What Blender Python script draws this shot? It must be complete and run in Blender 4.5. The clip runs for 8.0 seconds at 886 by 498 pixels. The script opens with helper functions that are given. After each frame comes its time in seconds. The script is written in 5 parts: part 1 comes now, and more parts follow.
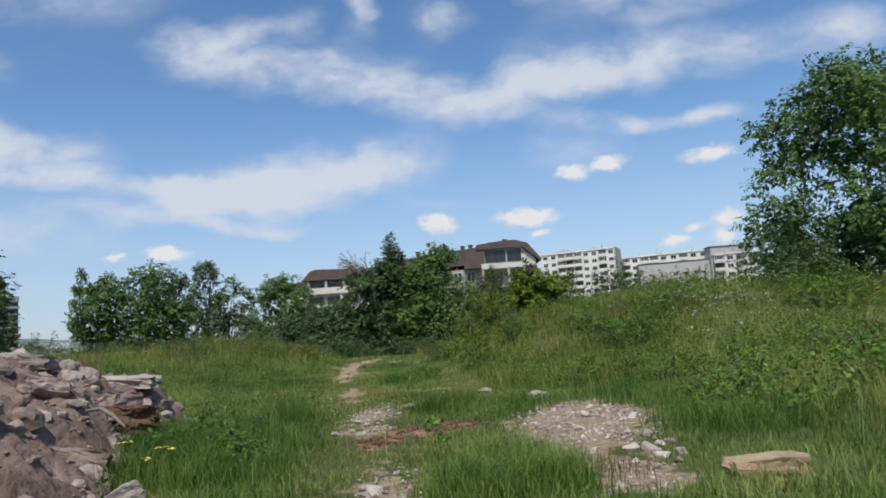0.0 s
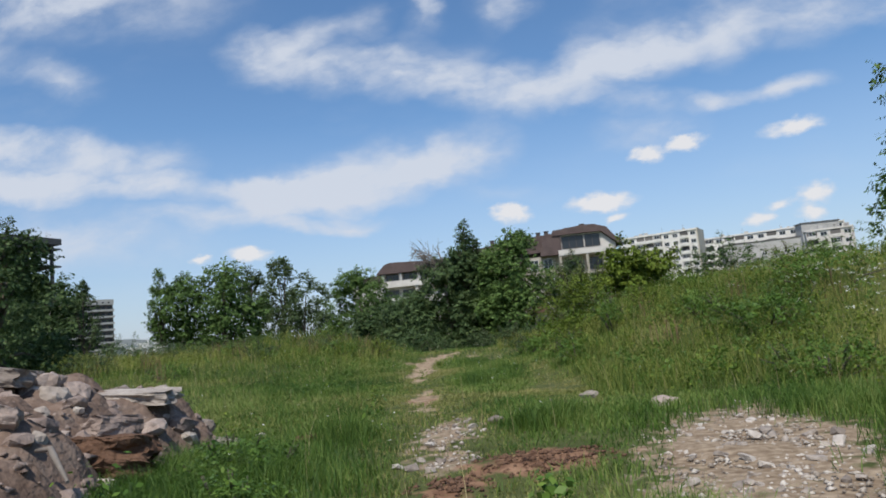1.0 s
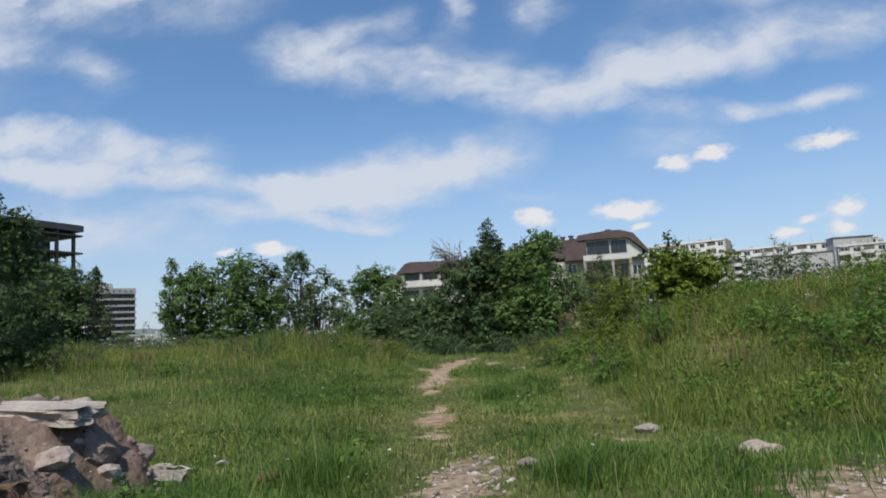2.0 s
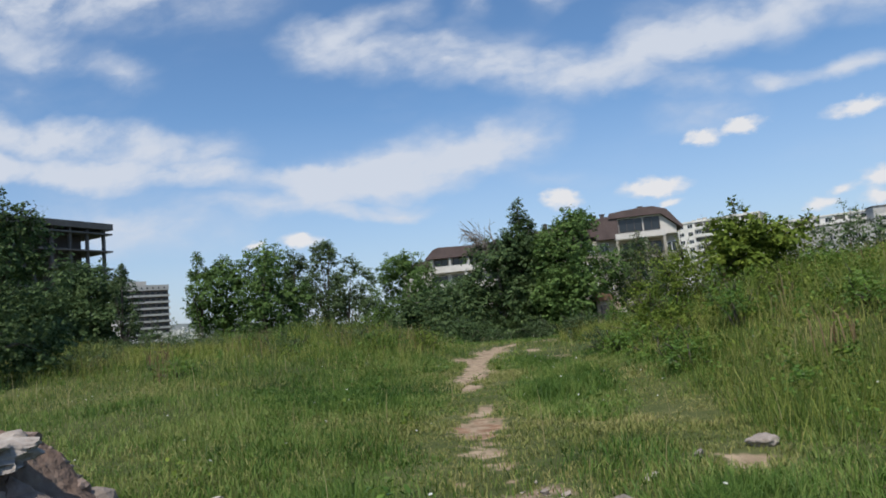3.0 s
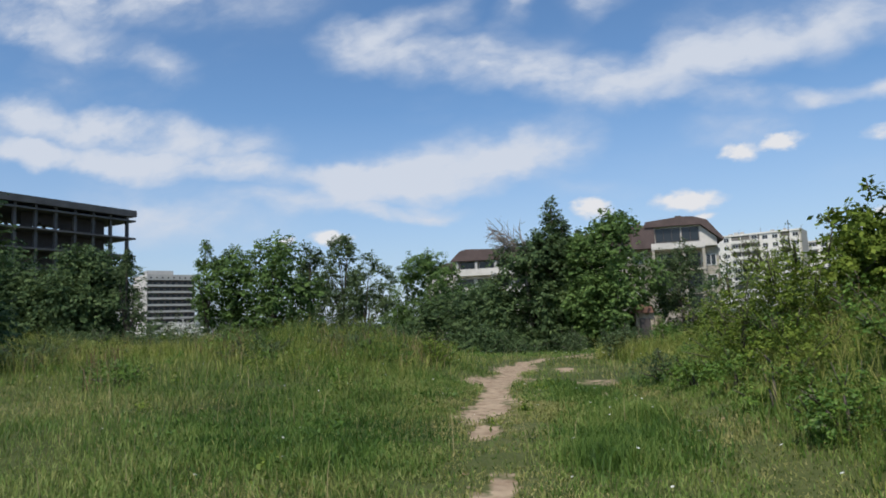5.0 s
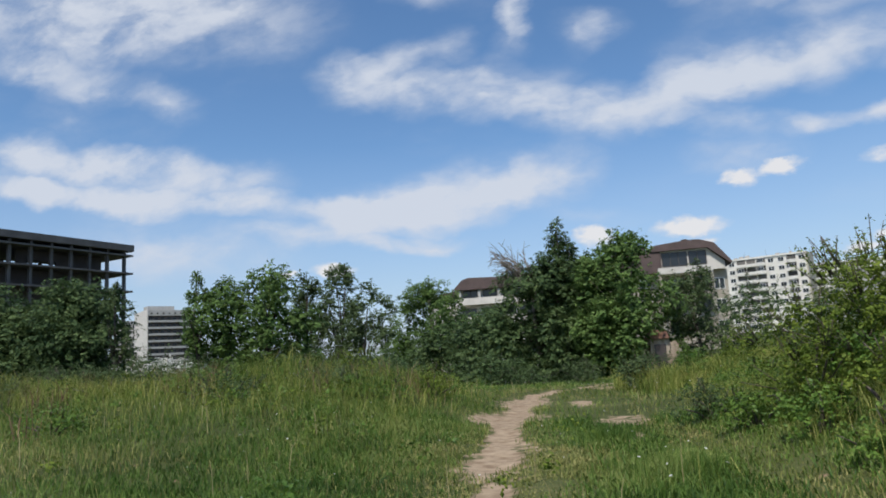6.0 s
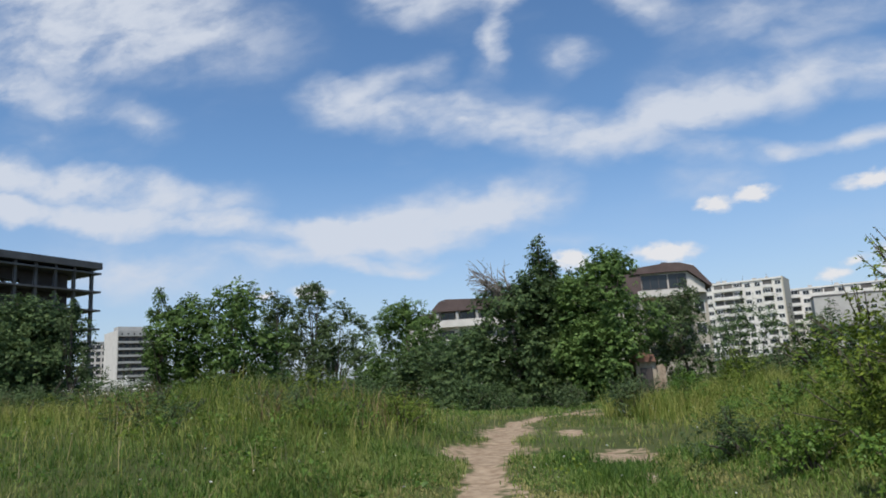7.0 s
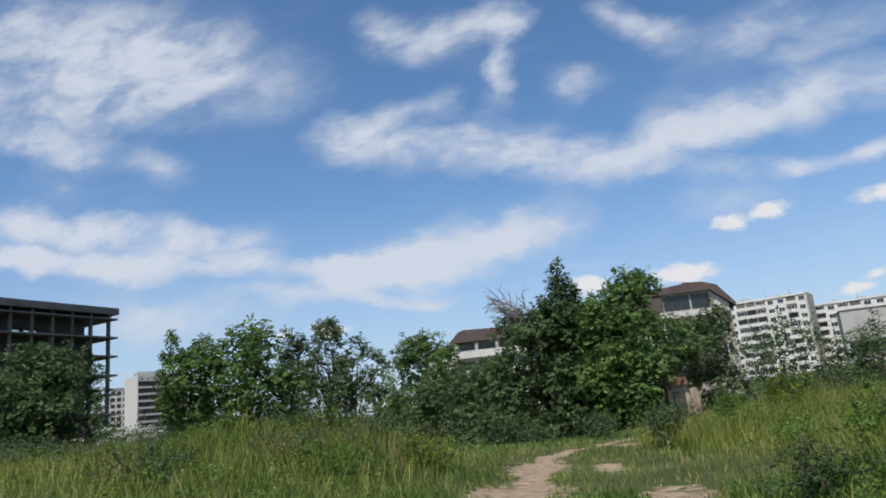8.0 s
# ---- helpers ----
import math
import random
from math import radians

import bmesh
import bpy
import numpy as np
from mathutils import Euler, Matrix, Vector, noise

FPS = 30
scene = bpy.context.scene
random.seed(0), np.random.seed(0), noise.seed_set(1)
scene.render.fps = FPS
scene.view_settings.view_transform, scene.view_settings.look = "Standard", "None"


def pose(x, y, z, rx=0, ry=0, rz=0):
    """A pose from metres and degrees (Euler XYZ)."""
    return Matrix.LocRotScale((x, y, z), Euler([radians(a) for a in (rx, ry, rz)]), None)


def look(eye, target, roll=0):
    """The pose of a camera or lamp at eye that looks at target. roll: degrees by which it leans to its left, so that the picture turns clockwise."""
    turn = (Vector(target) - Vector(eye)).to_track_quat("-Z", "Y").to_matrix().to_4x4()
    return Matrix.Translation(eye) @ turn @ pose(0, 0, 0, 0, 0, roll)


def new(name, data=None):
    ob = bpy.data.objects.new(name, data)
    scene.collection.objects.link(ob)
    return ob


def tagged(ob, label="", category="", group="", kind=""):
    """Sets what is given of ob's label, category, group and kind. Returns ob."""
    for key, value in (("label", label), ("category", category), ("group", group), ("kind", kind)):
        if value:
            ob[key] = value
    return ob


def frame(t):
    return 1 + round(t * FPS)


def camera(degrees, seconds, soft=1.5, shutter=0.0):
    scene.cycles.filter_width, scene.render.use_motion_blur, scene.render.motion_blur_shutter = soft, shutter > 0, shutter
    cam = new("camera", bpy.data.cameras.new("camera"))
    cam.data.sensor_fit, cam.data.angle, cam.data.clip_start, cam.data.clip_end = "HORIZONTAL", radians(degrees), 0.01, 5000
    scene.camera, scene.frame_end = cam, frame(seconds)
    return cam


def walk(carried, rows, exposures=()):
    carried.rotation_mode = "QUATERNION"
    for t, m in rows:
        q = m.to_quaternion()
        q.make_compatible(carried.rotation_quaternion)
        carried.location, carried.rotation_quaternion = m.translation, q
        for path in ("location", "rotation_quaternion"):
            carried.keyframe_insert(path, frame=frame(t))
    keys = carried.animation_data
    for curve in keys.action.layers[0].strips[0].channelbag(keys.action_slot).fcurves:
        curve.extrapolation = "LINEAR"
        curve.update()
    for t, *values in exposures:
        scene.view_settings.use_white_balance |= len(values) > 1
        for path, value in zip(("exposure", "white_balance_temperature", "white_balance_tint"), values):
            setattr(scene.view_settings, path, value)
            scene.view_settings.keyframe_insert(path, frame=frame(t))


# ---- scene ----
cam = camera(64.1, 8.0, soft=1.8)
METRES, EYE, TILT, LEAN, TURN = 16.5, 1.2, 7.0, 4.0, 0.0
ROWS = [
    (0.0, 0.0, 0.0, 0.0, 0.0, 0.0, 0.0),
    (0.5, -0.0066, 0.0781, -0.0087, 4.99, -1.27, -0.53),
    (1.0, -0.0117, 0.1568, -0.0176, 5.96, -0.62, 2.36),
    (1.5, -0.0186, 0.2247, -0.0246, 7.18, -0.39, -0.43),
    (1.7, -0.0206, 0.2525, -0.0272, 7.2, -0.4, -0.25),
    (2.8, -0.0462, 0.3833, -0.0392, 9.9, -1.2, 2.2),
    (3.0, -0.0502, 0.4017, -0.0409, 9.96, -1.56, 2.52),
    (3.5, -0.0576, 0.4671, -0.0461, 6.8, -1.74, 1.38),
    (4.0, -0.0637, 0.5261, -0.0501, 4.21, -1.68, 0.74),
    (4.5, -0.0696, 0.5884, -0.0586, 8.68, -0.74, 0.14),
    (4.7, -0.0732, 0.6135, -0.061, 11.7, -1.45, -1.0),
    (5.8, -0.0972, 0.7595, -0.0822, 12.5, 0.6, 1.0),
    (6.0, -0.1013, 0.7855, -0.0855, 12.52, 1.24, 1.02),
    (6.5, -0.1122, 0.8492, -0.0961, 11.87, 2.37, 3.23),
    (7.0, -0.1216, 0.9057, -0.1029, 10.75, 3.07, 0.48),
    (7.5, -0.1325, 0.9538, -0.1088, 8.55, 3.79, 1.67),
    (8.0, -0.1361, 0.9819, -0.1106, 12.19, 5.66, 2.96),
]
walk(cam, [(t, pose(0, 0, EYE, TILT, LEAN, TURN) @ pose(METRES * x, METRES * y, METRES * z, 90 + pitch, roll, yaw)) for t, x, y, z, yaw, pitch, roll in ROWS])

# ---- world and sun ----
SUN_AZ, SUN_EL = 192.0, 57.0  # degrees: azimuth from +y towards +x, elevation
scene.view_settings.exposure = 0.0
world = bpy.data.worlds.new("sky")
scene.world = world
world.use_nodes = True
wn, wl = world.node_tree.nodes, world.node_tree.links
wn.clear()


def wnode(kind, **values):
    n = wn.new(kind)
    for key, value in values.items():
        n.inputs[key].default_value = value
    return n


def wmath(op, a, b=None, clamp=False):
    n = wn.new("ShaderNodeMath")
    n.operation, n.use_clamp = op, clamp
    for i, v in enumerate((a, b)):
        if v is None:
            continue
        if isinstance(v, (int, float)):
            n.inputs[i].default_value = v
        else:
            wl.new(v, n.inputs[i])
    return n.outputs[0]


def wrange(v, lo, hi, a=0.0, b=1.0, smooth=True):
    n = wn.new("ShaderNodeMapRange")
    n.interpolation_type = "SMOOTHSTEP" if smooth else "LINEAR"
    wl.new(v, n.inputs["Value"])
    for key, value in (("From Min", lo), ("From Max", hi), ("To Min", a), ("To Max", b)):
        n.inputs[key].default_value = value
    return n.outputs["Result"]


sky = wn.new("ShaderNodeTexSky")
sky.sky_type, sky.sun_disc = "NISHITA", False
sky.sun_elevation, sky.sun_rotation = radians(SUN_EL), radians(SUN_AZ)
sky.air_density, sky.dust_density, sky.ozone_density = 1.0, 0.6, 3.0
coord = wn.new("ShaderNodeTexCoord")
axes = wn.new("ShaderNodeSeparateXYZ")
wl.new(coord.outputs["Generated"], axes.inputs[0])
ahead = wmath("MAXIMUM", wmath("ABSOLUTE", axes.outputs[1]), 0.12)
plane = wn.new("ShaderNodeCombineXYZ")
wl.new(wmath("DIVIDE", axes.outputs[0], ahead), plane.inputs[0])
wl.new(wmath("DIVIDE", axes.outputs[2], ahead), plane.inputs[1])


def wnoise(scale, detail, stretch, rough=0.55, source=None):
    m = wn.new("ShaderNodeMapping")
    m.inputs["Scale"].default_value = stretch
    m.inputs["Rotation"].default_value = (0, 0, radians(-12))
    wl.new(source or plane.outputs[0], m.inputs[0])
    n = wn.new("ShaderNodeTexNoise")
    n.inputs["Scale"].default_value, n.inputs["Detail"].default_value, n.inputs["Roughness"].default_value = scale, detail, rough
    wl.new(m.outputs[0], n.inputs["Vector"])
    return n


def warped(amount, scale):
    """The plane of the sky, drawn out of shape by noise."""
    n = wnoise(scale, 5, (1, 1.6, 1))
    sub = wn.new("ShaderNodeVectorMath")
    sub.operation = "SUBTRACT"
    sub.inputs[1].default_value = (0.5, 0.5, 0.5)
    wl.new(n.outputs["Color"], sub.inputs[0])
    mul = wn.new("ShaderNodeVectorMath")
    mul.operation = "MULTIPLY_ADD"
    mul.inputs[1].default_value = (amount, amount * 0.7, 0)
    wl.new(sub.outputs[0], mul.inputs[0])
    wl.new(plane.outputs[0], mul.inputs[2])
    return mul.outputs[0]


WISPY, PUFFY = warped(0.1, 7.0), warped(0.034, 38.0)
total = {"wisp": None, "cumulus": None}


def cloud(kind, u, v, du, dv, angle, strength):
    m = wn.new("ShaderNodeMapping")
    m.vector_type = "TEXTURE"
    m.inputs["Location"].default_value = (u, v, 0)
    m.inputs["Rotation"].default_value = (0, 0, radians(angle))
    m.inputs["Scale"].default_value = (du, dv, 1)
    wl.new(WISPY if kind == "wisp" else PUFFY, m.inputs[0])
    g = wn.new("ShaderNodeTexGradient")
    g.gradient_type = "SPHERICAL"
    wl.new(m.outputs[0], g.inputs[0])
    value = wmath("MULTIPLY", g.outputs["Fac"], strength)
    total[kind] = value if total[kind] is None else wmath("ADD", total[kind], value)


def wisp(u, v, du, dv, angle, strength):
    cloud("wisp", u, v, du * 1.3, dv * 1.32, angle, strength)


def cumulus(u, v, du, dv, angle, strength):
    cloud("cumulus", u, v, du * 1.3, dv * 1.35, angle, strength)


def streak(points, wide, strength):
    """A long cloud: overlapping wisps along a line."""
    for (u0, v0), (u1, v1) in zip(points, points[1:]):
        n = math.hypot(u1 - u0, v1 - v0)
        wisp((u0 + u1) / 2, (v0 + v1) / 2, n * 0.5 + wide * 0.35, wide * 0.95, math.degrees(math.atan2(v1 - v0, u1 - u0)), strength * 1.12)


# the high band that sags in the middle, with feathers on its upper side
streak([(-0.40, 0.452), (-0.3, 0.425), (-0.19, 0.392), (-0.09, 0.364), (0.01, 0.336)], 0.042, 0.95)
streak([(0.01, 0.338), (0.09, 0.345), (0.17, 0.362), (0.27, 0.376)], 0.044, 1.05)
streak([(0.27, 0.376), (0.38, 0.384), (0.52, 0.395), (0.7, 0.41)], 0.044, 0.8)
streak([(-0.31, 0.452), (-0.235, 0.478), (-0.16, 0.472)], 0.030, 0.55)
streak([(-0.20, 0.43), (-0.08, 0.405), (0.02, 0.39)], 0.034, 0.35)
streak([(0.12, 0.40), (0.25, 0.425), (0.42, 0.445)], 0.045, 0.35)
wisp(-0.088, 0.477, 0.052, 0.034, 58, 0.5)
wisp(0.012, 0.461, 0.038, 0.031, -4, 0.6)
# the lower band: a long flat foot, a lens on it
streak([(-1.0, 0.335), (-0.82, 0.3), (-0.62, 0.272), (-0.43, 0.25), (-0.3, 0.234), (-0.2, 0.216)], 0.021, 1.1)
streak([(-0.38, 0.236), (-0.27, 0.224), (-0.18, 0.218), (-0.1, 0.228)], 0.040, 1.0)
streak([(-0.12, 0.235), (-0.05, 0.248), (0.01, 0.268)], 0.040, 0.6)
wisp(-0.2, 0.232, 0.15, 0.05, 6, 0.5)
wisp(-0.17, 0.266, 0.11, 0.036, 4, 0.55)
wisp(-0.05, 0.258, 0.09, 0.04, 18, 0.35)
streak([(-1.0, 0.415), (-0.86, 0.372), (-0.72, 0.342), (-0.58, 0.31), (-0.46, 0.288)], 0.036, 0.78)
wisp(-0.82, 0.335, 0.26, 0.055, -11, 0.7)
wisp(-0.42, 0.212, 0.11, 0.021, -3, 0.85)
streak([(-0.36, 0.185), (-0.27, 0.172), (-0.18, 0.163)], 0.013, 0.8)
wisp(-0.66, 0.2, 0.24, 0.055, -6, 0.75)
wisp(0.22, 0.298, 0.085, 0.019, -12, 0.85)
streak([(0.27, 0.278), (0.35, 0.28), (0.45, 0.298)], 0.018, 0.85)
wisp(0.21, 0.257, 0.075, 0.03, -8, 0.75)
wisp(0.0, 0.188, 0.085, 0.018, -8, 0.38)
cumulus(0.204, 0.221, 0.025, 0.011, -4, 1.1)
cumulus(0.254, 0.232, 0.031, 0.011, 1, 1.1)
cumulus(0.004, 0.159, 0.028, 0.014, -4, 1.4)
cumulus(0.132, 0.160, 0.047, 0.014, 1, 1.4)
cumulus(0.150, 0.136, 0.018, 0.007, 6, 1)
cumulus(0.403, 0.235, 0.046, 0.012, 4, 1)
cumulus(0.416, 0.140, 0.026, 0.014, 6, 1.1)
cumulus(0.340, 0.112, 0.024, 0.010, 4, 1)
cumulus(0.372, 0.129, 0.018, 0.007, 6, 0.9)
cumulus(0.411, 0.113, 0.022, 0.010, -4, 0.9)
cumulus(-0.384, 0.145, 0.036, 0.011, -6, 1.2)
cumulus(-0.462, 0.142, 0.018, 0.007, 1, 1)
# the veil overhead
wisp(-0.95, 0.74, 0.4, 0.15, -12, 0.6)
wisp(-0.72, 0.66, 0.34, 0.11, -16, 0.5)
wisp(-0.87, 0.585, 0.24, 0.075, -14, 0.6)
wisp(-0.58, 0.585, 0.24, 0.09, -20, 0.5)
streak([(-1.0, 0.56), (-0.84, 0.5), (-0.73, 0.47), (-0.61, 0.42)], 0.036, 0.6)
streak([(-0.92, 0.46), (-0.8, 0.425)], 0.04, 0.4)
streak([(-0.3, 0.64), (-0.22, 0.578), (-0.12, 0.58), (-0.05, 0.6)], 0.045, 0.75)
streak([(-0.05, 0.6), (-0.08, 0.53), (-0.075, 0.475)], 0.028, 0.6)
streak([(0.06, 0.58), (0.12, 0.545), (0.19, 0.51)], 0.034, 0.65)
wisp(0.276, 0.506, 0.11, 0.04, 17, 0.6)
wisp(0.42, 0.49, 0.16, 0.04, 8, 0.5)
wisp(0.036, 0.465, 0.04, 0.03, 0, 0.5)

grain = wnoise(7.0, 8, (1, 2.0, 1), 0.56, WISPY)
fine = wnoise(30.0, 6, (1, 1.7, 1), 0.55)
body = wmath("MULTIPLY", total["wisp"], wmath("ADD", wmath("MULTIPLY", wrange(grain.outputs["Fac"], 0.25, 0.75), 1.0), wmath("ADD", wmath("MULTIPLY", fine.outputs["Fac"], 0.6), 0.2)))
veil = wmath("MULTIPLY", wrange(body, 0.0, 1.2), 0.95)
heap = wmath("MULTIPLY", wrange(wmath("MULTIPLY", total["cumulus"], wmath("ADD", wmath("MULTIPLY", fine.outputs["Fac"], 1.6), 0.2)), 0.04, 0.75), 0.96)
# the rest of the sky carries thin cirrus too
loose = wmath("MULTIPLY", wrange(wnoise(2.2, 8, (1, 2.4, 1), 0.6).outputs["Fac"], 0.5, 0.95), 0.3)
thin = wmath("MAXIMUM", veil, loose)
cover = wmath("MAXIMUM", thin, heap)
cloud_colour = wn.new("ShaderNodeMix")
cloud_colour.data_type = "RGBA"
cloud_colour.inputs[6].default_value, cloud_colour.inputs[7].default_value = (6.35, 6.85, 7.8, 1), (7.9, 7.9, 8.1, 1)
wl.new(heap, cloud_colour.inputs[0])
mixed = wn.new("ShaderNodeMix")
mixed.data_type = "RGBA"
wl.new(cover, mixed.inputs[0])
deep = wnode("ShaderNodeHueSaturation", Hue=0.5, Saturation=1.14, Value=1.42)
wl.new(sky.outputs[0], deep.inputs["Color"])
hazy = wn.new("ShaderNodeMix")
hazy.data_type = "RGBA"
hazy.inputs[7].default_value = (4.0, 4.9, 6.9, 1)
wl.new(wmath("MULTIPLY", wrange(axes.outputs[2], 0.3, -0.02, smooth=False), 0.75), hazy.inputs[0])
wl.new(deep.outputs[0], hazy.inputs[6])
wl.new(hazy.outputs[2], mixed.inputs[6])
wl.new(cloud_colour.outputs[2], mixed.inputs[7])
background = wnode("ShaderNodeBackground", Strength=0.1)
wl.new(mixed.outputs[2], background.inputs[0])
wl.new(background.outputs[0], wn.new("ShaderNodeOutputWorld").inputs[0])

sun = new("sun", bpy.data.lights.new("sun", "SUN"))
sun.data.energy, sun.data.angle, sun.data.color = 4.2, radians(0.6), (1.0, 0.95, 0.87)
to_sun = Vector((math.sin(radians(SUN_AZ)) * math.cos(radians(SUN_EL)), math.cos(radians(SUN_AZ)) * math.cos(radians(SUN_EL)), math.sin(radians(SUN_EL))))
sun.matrix_world = look(to_sun * 100, (0, 0, 0))

# ---- materials ----


def material(name, colours, scale, rough=0.8, bump=0.3, bump_scale=None, fine_scale=None, contrast=1.9, island=0.0, objects=0.0, metal=0.0, translucent=0.0, bump_distance=0.02, spec=0.5):
    """A surface of two or more colours, spread by noise at two scales in metres, with relief.
    island, objects: how far the colours wander from piece to piece."""
    m = bpy.data.materials.new(name)
    m.use_nodes = True
    t = m.node_tree
    bsdf = t.nodes["Principled BSDF"]
    bsdf.inputs["Roughness"].default_value, bsdf.inputs["Metallic"].default_value = rough, metal
    bsdf.inputs["Specular IOR Level"].default_value = spec
    where = t.nodes.new("ShaderNodeNewGeometry")

    def spread(s, detail):
        n = t.nodes.new("ShaderNodeTexNoise")
        n.inputs["Scale"].default_value, n.inputs["Detail"].default_value = s, detail
        t.links.new(where.outputs["Position"], n.inputs["Vector"])
        return n.outputs["Fac"]

    def calc(op, a, b):
        n = t.nodes.new("ShaderNodeMath")
        n.operation = op
        for i, v in enumerate((a, b)):
            if isinstance(v, (int, float)):
                n.inputs[i].default_value = v
            else:
                t.links.new(v, n.inputs[i])
        return n.outputs[0]

    value = calc("ADD", calc("MULTIPLY", spread(scale, 6), 0.62), calc("MULTIPLY", spread(fine_scale or scale * 9, 4), 0.38))
    value = calc("ADD", calc("MULTIPLY", calc("SUBTRACT", value, 0.5), contrast), 0.5)
    if island:
        value = calc("ADD", value, calc("MULTIPLY", calc("SUBTRACT", where.outputs["Random Per Island"], 0.5), island))
    if objects:
        info = t.nodes.new("ShaderNodeObjectInfo")
        value = calc("ADD", value, calc("MULTIPLY", calc("SUBTRACT", info.outputs["Random"], 0.5), objects))
    ramp = t.nodes.new("ShaderNodeValToRGB")
    while len(ramp.color_ramp.elements) < len(colours):
        ramp.color_ramp.elements.new(0.5)
    for i, c in enumerate(colours):
        e = ramp.color_ramp.elements[i]
        e.position, e.color = (0.08 + 0.84 * i / max(1, len(colours) - 1)), (*c, 1)
    t.links.new(value, ramp.inputs[0])
    t.links.new(ramp.outputs[0], bsdf.inputs["Base Color"])
    if bump:
        b = t.nodes.new("ShaderNodeBump")
        b.inputs["Strength"].default_value, b.inputs["Distance"].default_value = bump, bump_distance
        t.links.new(spread(bump_scale or scale * 12, 6), b.inputs["Height"])
        t.links.new(b.outputs[0], bsdf.inputs["Normal"])
    if translucent:
        thin = t.nodes.new("ShaderNodeBsdfTranslucent")
        t.links.new(ramp.outputs[0], thin.inputs[0])
        mix = t.nodes.new("ShaderNodeMixShader")
        mix.inputs[0].default_value = translucent
        t.links.new(bsdf.outputs[0], mix.inputs[1])
        t.links.new(thin.outputs[0], mix.inputs[2])
        t.links.new(mix.outputs[0], t.nodes["Material Output"].inputs[0])
    return m


def ground_material():
    """Meadow soil with litter; bare, stony and red earth where the sheet's attributes say so."""
    m = material("meadow_soil", [(0.0360, 0.0468, 0.0150), (0.0684, 0.0819, 0.0270), (0.1152, 0.1170, 0.0495)], 0.6, 0.95, 0.6, 14, 9, spec=0.1)
    t = m.node_tree
    bsdf = t.nodes["Principled BSDF"]
    base = bsdf.inputs["Base Color"].links[0].from_socket
    where = t.nodes.new("ShaderNodeNewGeometry")

    def noise_at(s, d=5):
        n = t.nodes.new("ShaderNodeTexNoise")
        n.inputs["Scale"].default_value, n.inputs["Detail"].default_value = s, d
        t.links.new(where.outputs["Position"], n.inputs["Vector"])
        return n.outputs["Fac"]

    def layer(under, attribute, dark, light, s):
        at = t.nodes.new("ShaderNodeAttribute")
        at.attribute_name = attribute
        add = t.nodes.new("ShaderNodeMath")
        add.operation = "ADD"
        t.links.new(at.outputs["Fac"], add.inputs[0])
        sc = t.nodes.new("ShaderNodeMath")
        sc.operation = "MULTIPLY_ADD"
        sc.inputs[1].default_value, sc.inputs[2].default_value = 2.0, -1.0
        t.links.new(noise_at(3.5, 8), sc.inputs[0])
        t.links.new(sc.outputs[0], add.inputs[1])
        rg = t.nodes.new("ShaderNodeMapRange")
        rg.inputs["From Min"].default_value, rg.inputs["From Max"].default_value = 0.35, 0.6
        t.links.new(add.outputs[0], rg.inputs["Value"])
        ramp = t.nodes.new("ShaderNodeValToRGB")
        ramp.color_ramp.elements[0].position, ramp.color_ramp.elements[1].position = 0.3, 0.72
        ramp.color_ramp.elements[0].color, ramp.color_ramp.elements[1].color = (*dark, 1), (*light, 1)
        t.links.new(noise_at(s, 9), ramp.inputs[0])
        mix = t.nodes.new("ShaderNodeMix")
        mix.data_type = "RGBA"
        t.links.new(rg.outputs[0], mix.inputs[0])
        t.links.new(under, mix.inputs[6])
        t.links.new(ramp.outputs[0], mix.inputs[7])
        return mix.outputs[2]

    c = layer(base, "bare", (0.2, 0.14, 0.09), (0.4, 0.31, 0.21), 5)
    c = layer(c, "stony", (0.15, 0.103, 0.066), (0.36, 0.285, 0.2), 11)
    c = layer(c, "red", (0.15, 0.08, 0.048), (0.3, 0.18, 0.11), 6)
    t.links.new(c, bsdf.inputs["Base Color"])
    return m


M_GROUND = ground_material()
M_GRASS = material("grass_blades", [(0.0346, 0.0814, 0.0131), (0.0839, 0.1630, 0.0261), (0.1579, 0.2391, 0.0489), (0.2764, 0.3151, 0.0936)], 0.22, 0.55, 0, fine_scale=1.3, contrast=3.0, island=0.6, translucent=0.35, spec=0.25)
M_GRASS_DRY = material("tall_grass", [(0.0643, 0.1094, 0.0178), (0.1399, 0.2005, 0.0339), (0.2569, 0.2850, 0.0639), (0.4208, 0.4009, 0.1286)], 0.3, 0.6, 0, fine_scale=1.5, contrast=2.8, island=0.7, translucent=0.35, spec=0.2)
M_STRAW = material("dry_stalks", [(0.28, 0.23, 0.11), (0.45, 0.38, 0.2)], 1.0, 0.7, 0, island=0.6, translucent=0.2, spec=0.2)
M_WEED = material("weed_leaves", [(0.0441, 0.0989, 0.0154), (0.0943, 0.1781, 0.0274), (0.1639, 0.2497, 0.0427)], 0.5, 0.5, 0, island=0.7, translucent=0.3, spec=0.25)
M_WALNUT = material("walnut_leaves", [(0.0464, 0.0838, 0.0263), (0.0963, 0.1645, 0.0448), (0.1658, 0.2517, 0.0745)], 0.5, 0.5, 0, island=0.8, translucent=0.32, spec=0.08)
M_DARKLEAF = material("dark_leaves", [(0.0353, 0.0623, 0.0264), (0.0725, 0.1176, 0.0453), (0.1314, 0.1872, 0.0718)], 0.4, 0.5, 0, island=0.8, translucent=0.3, spec=0.08)
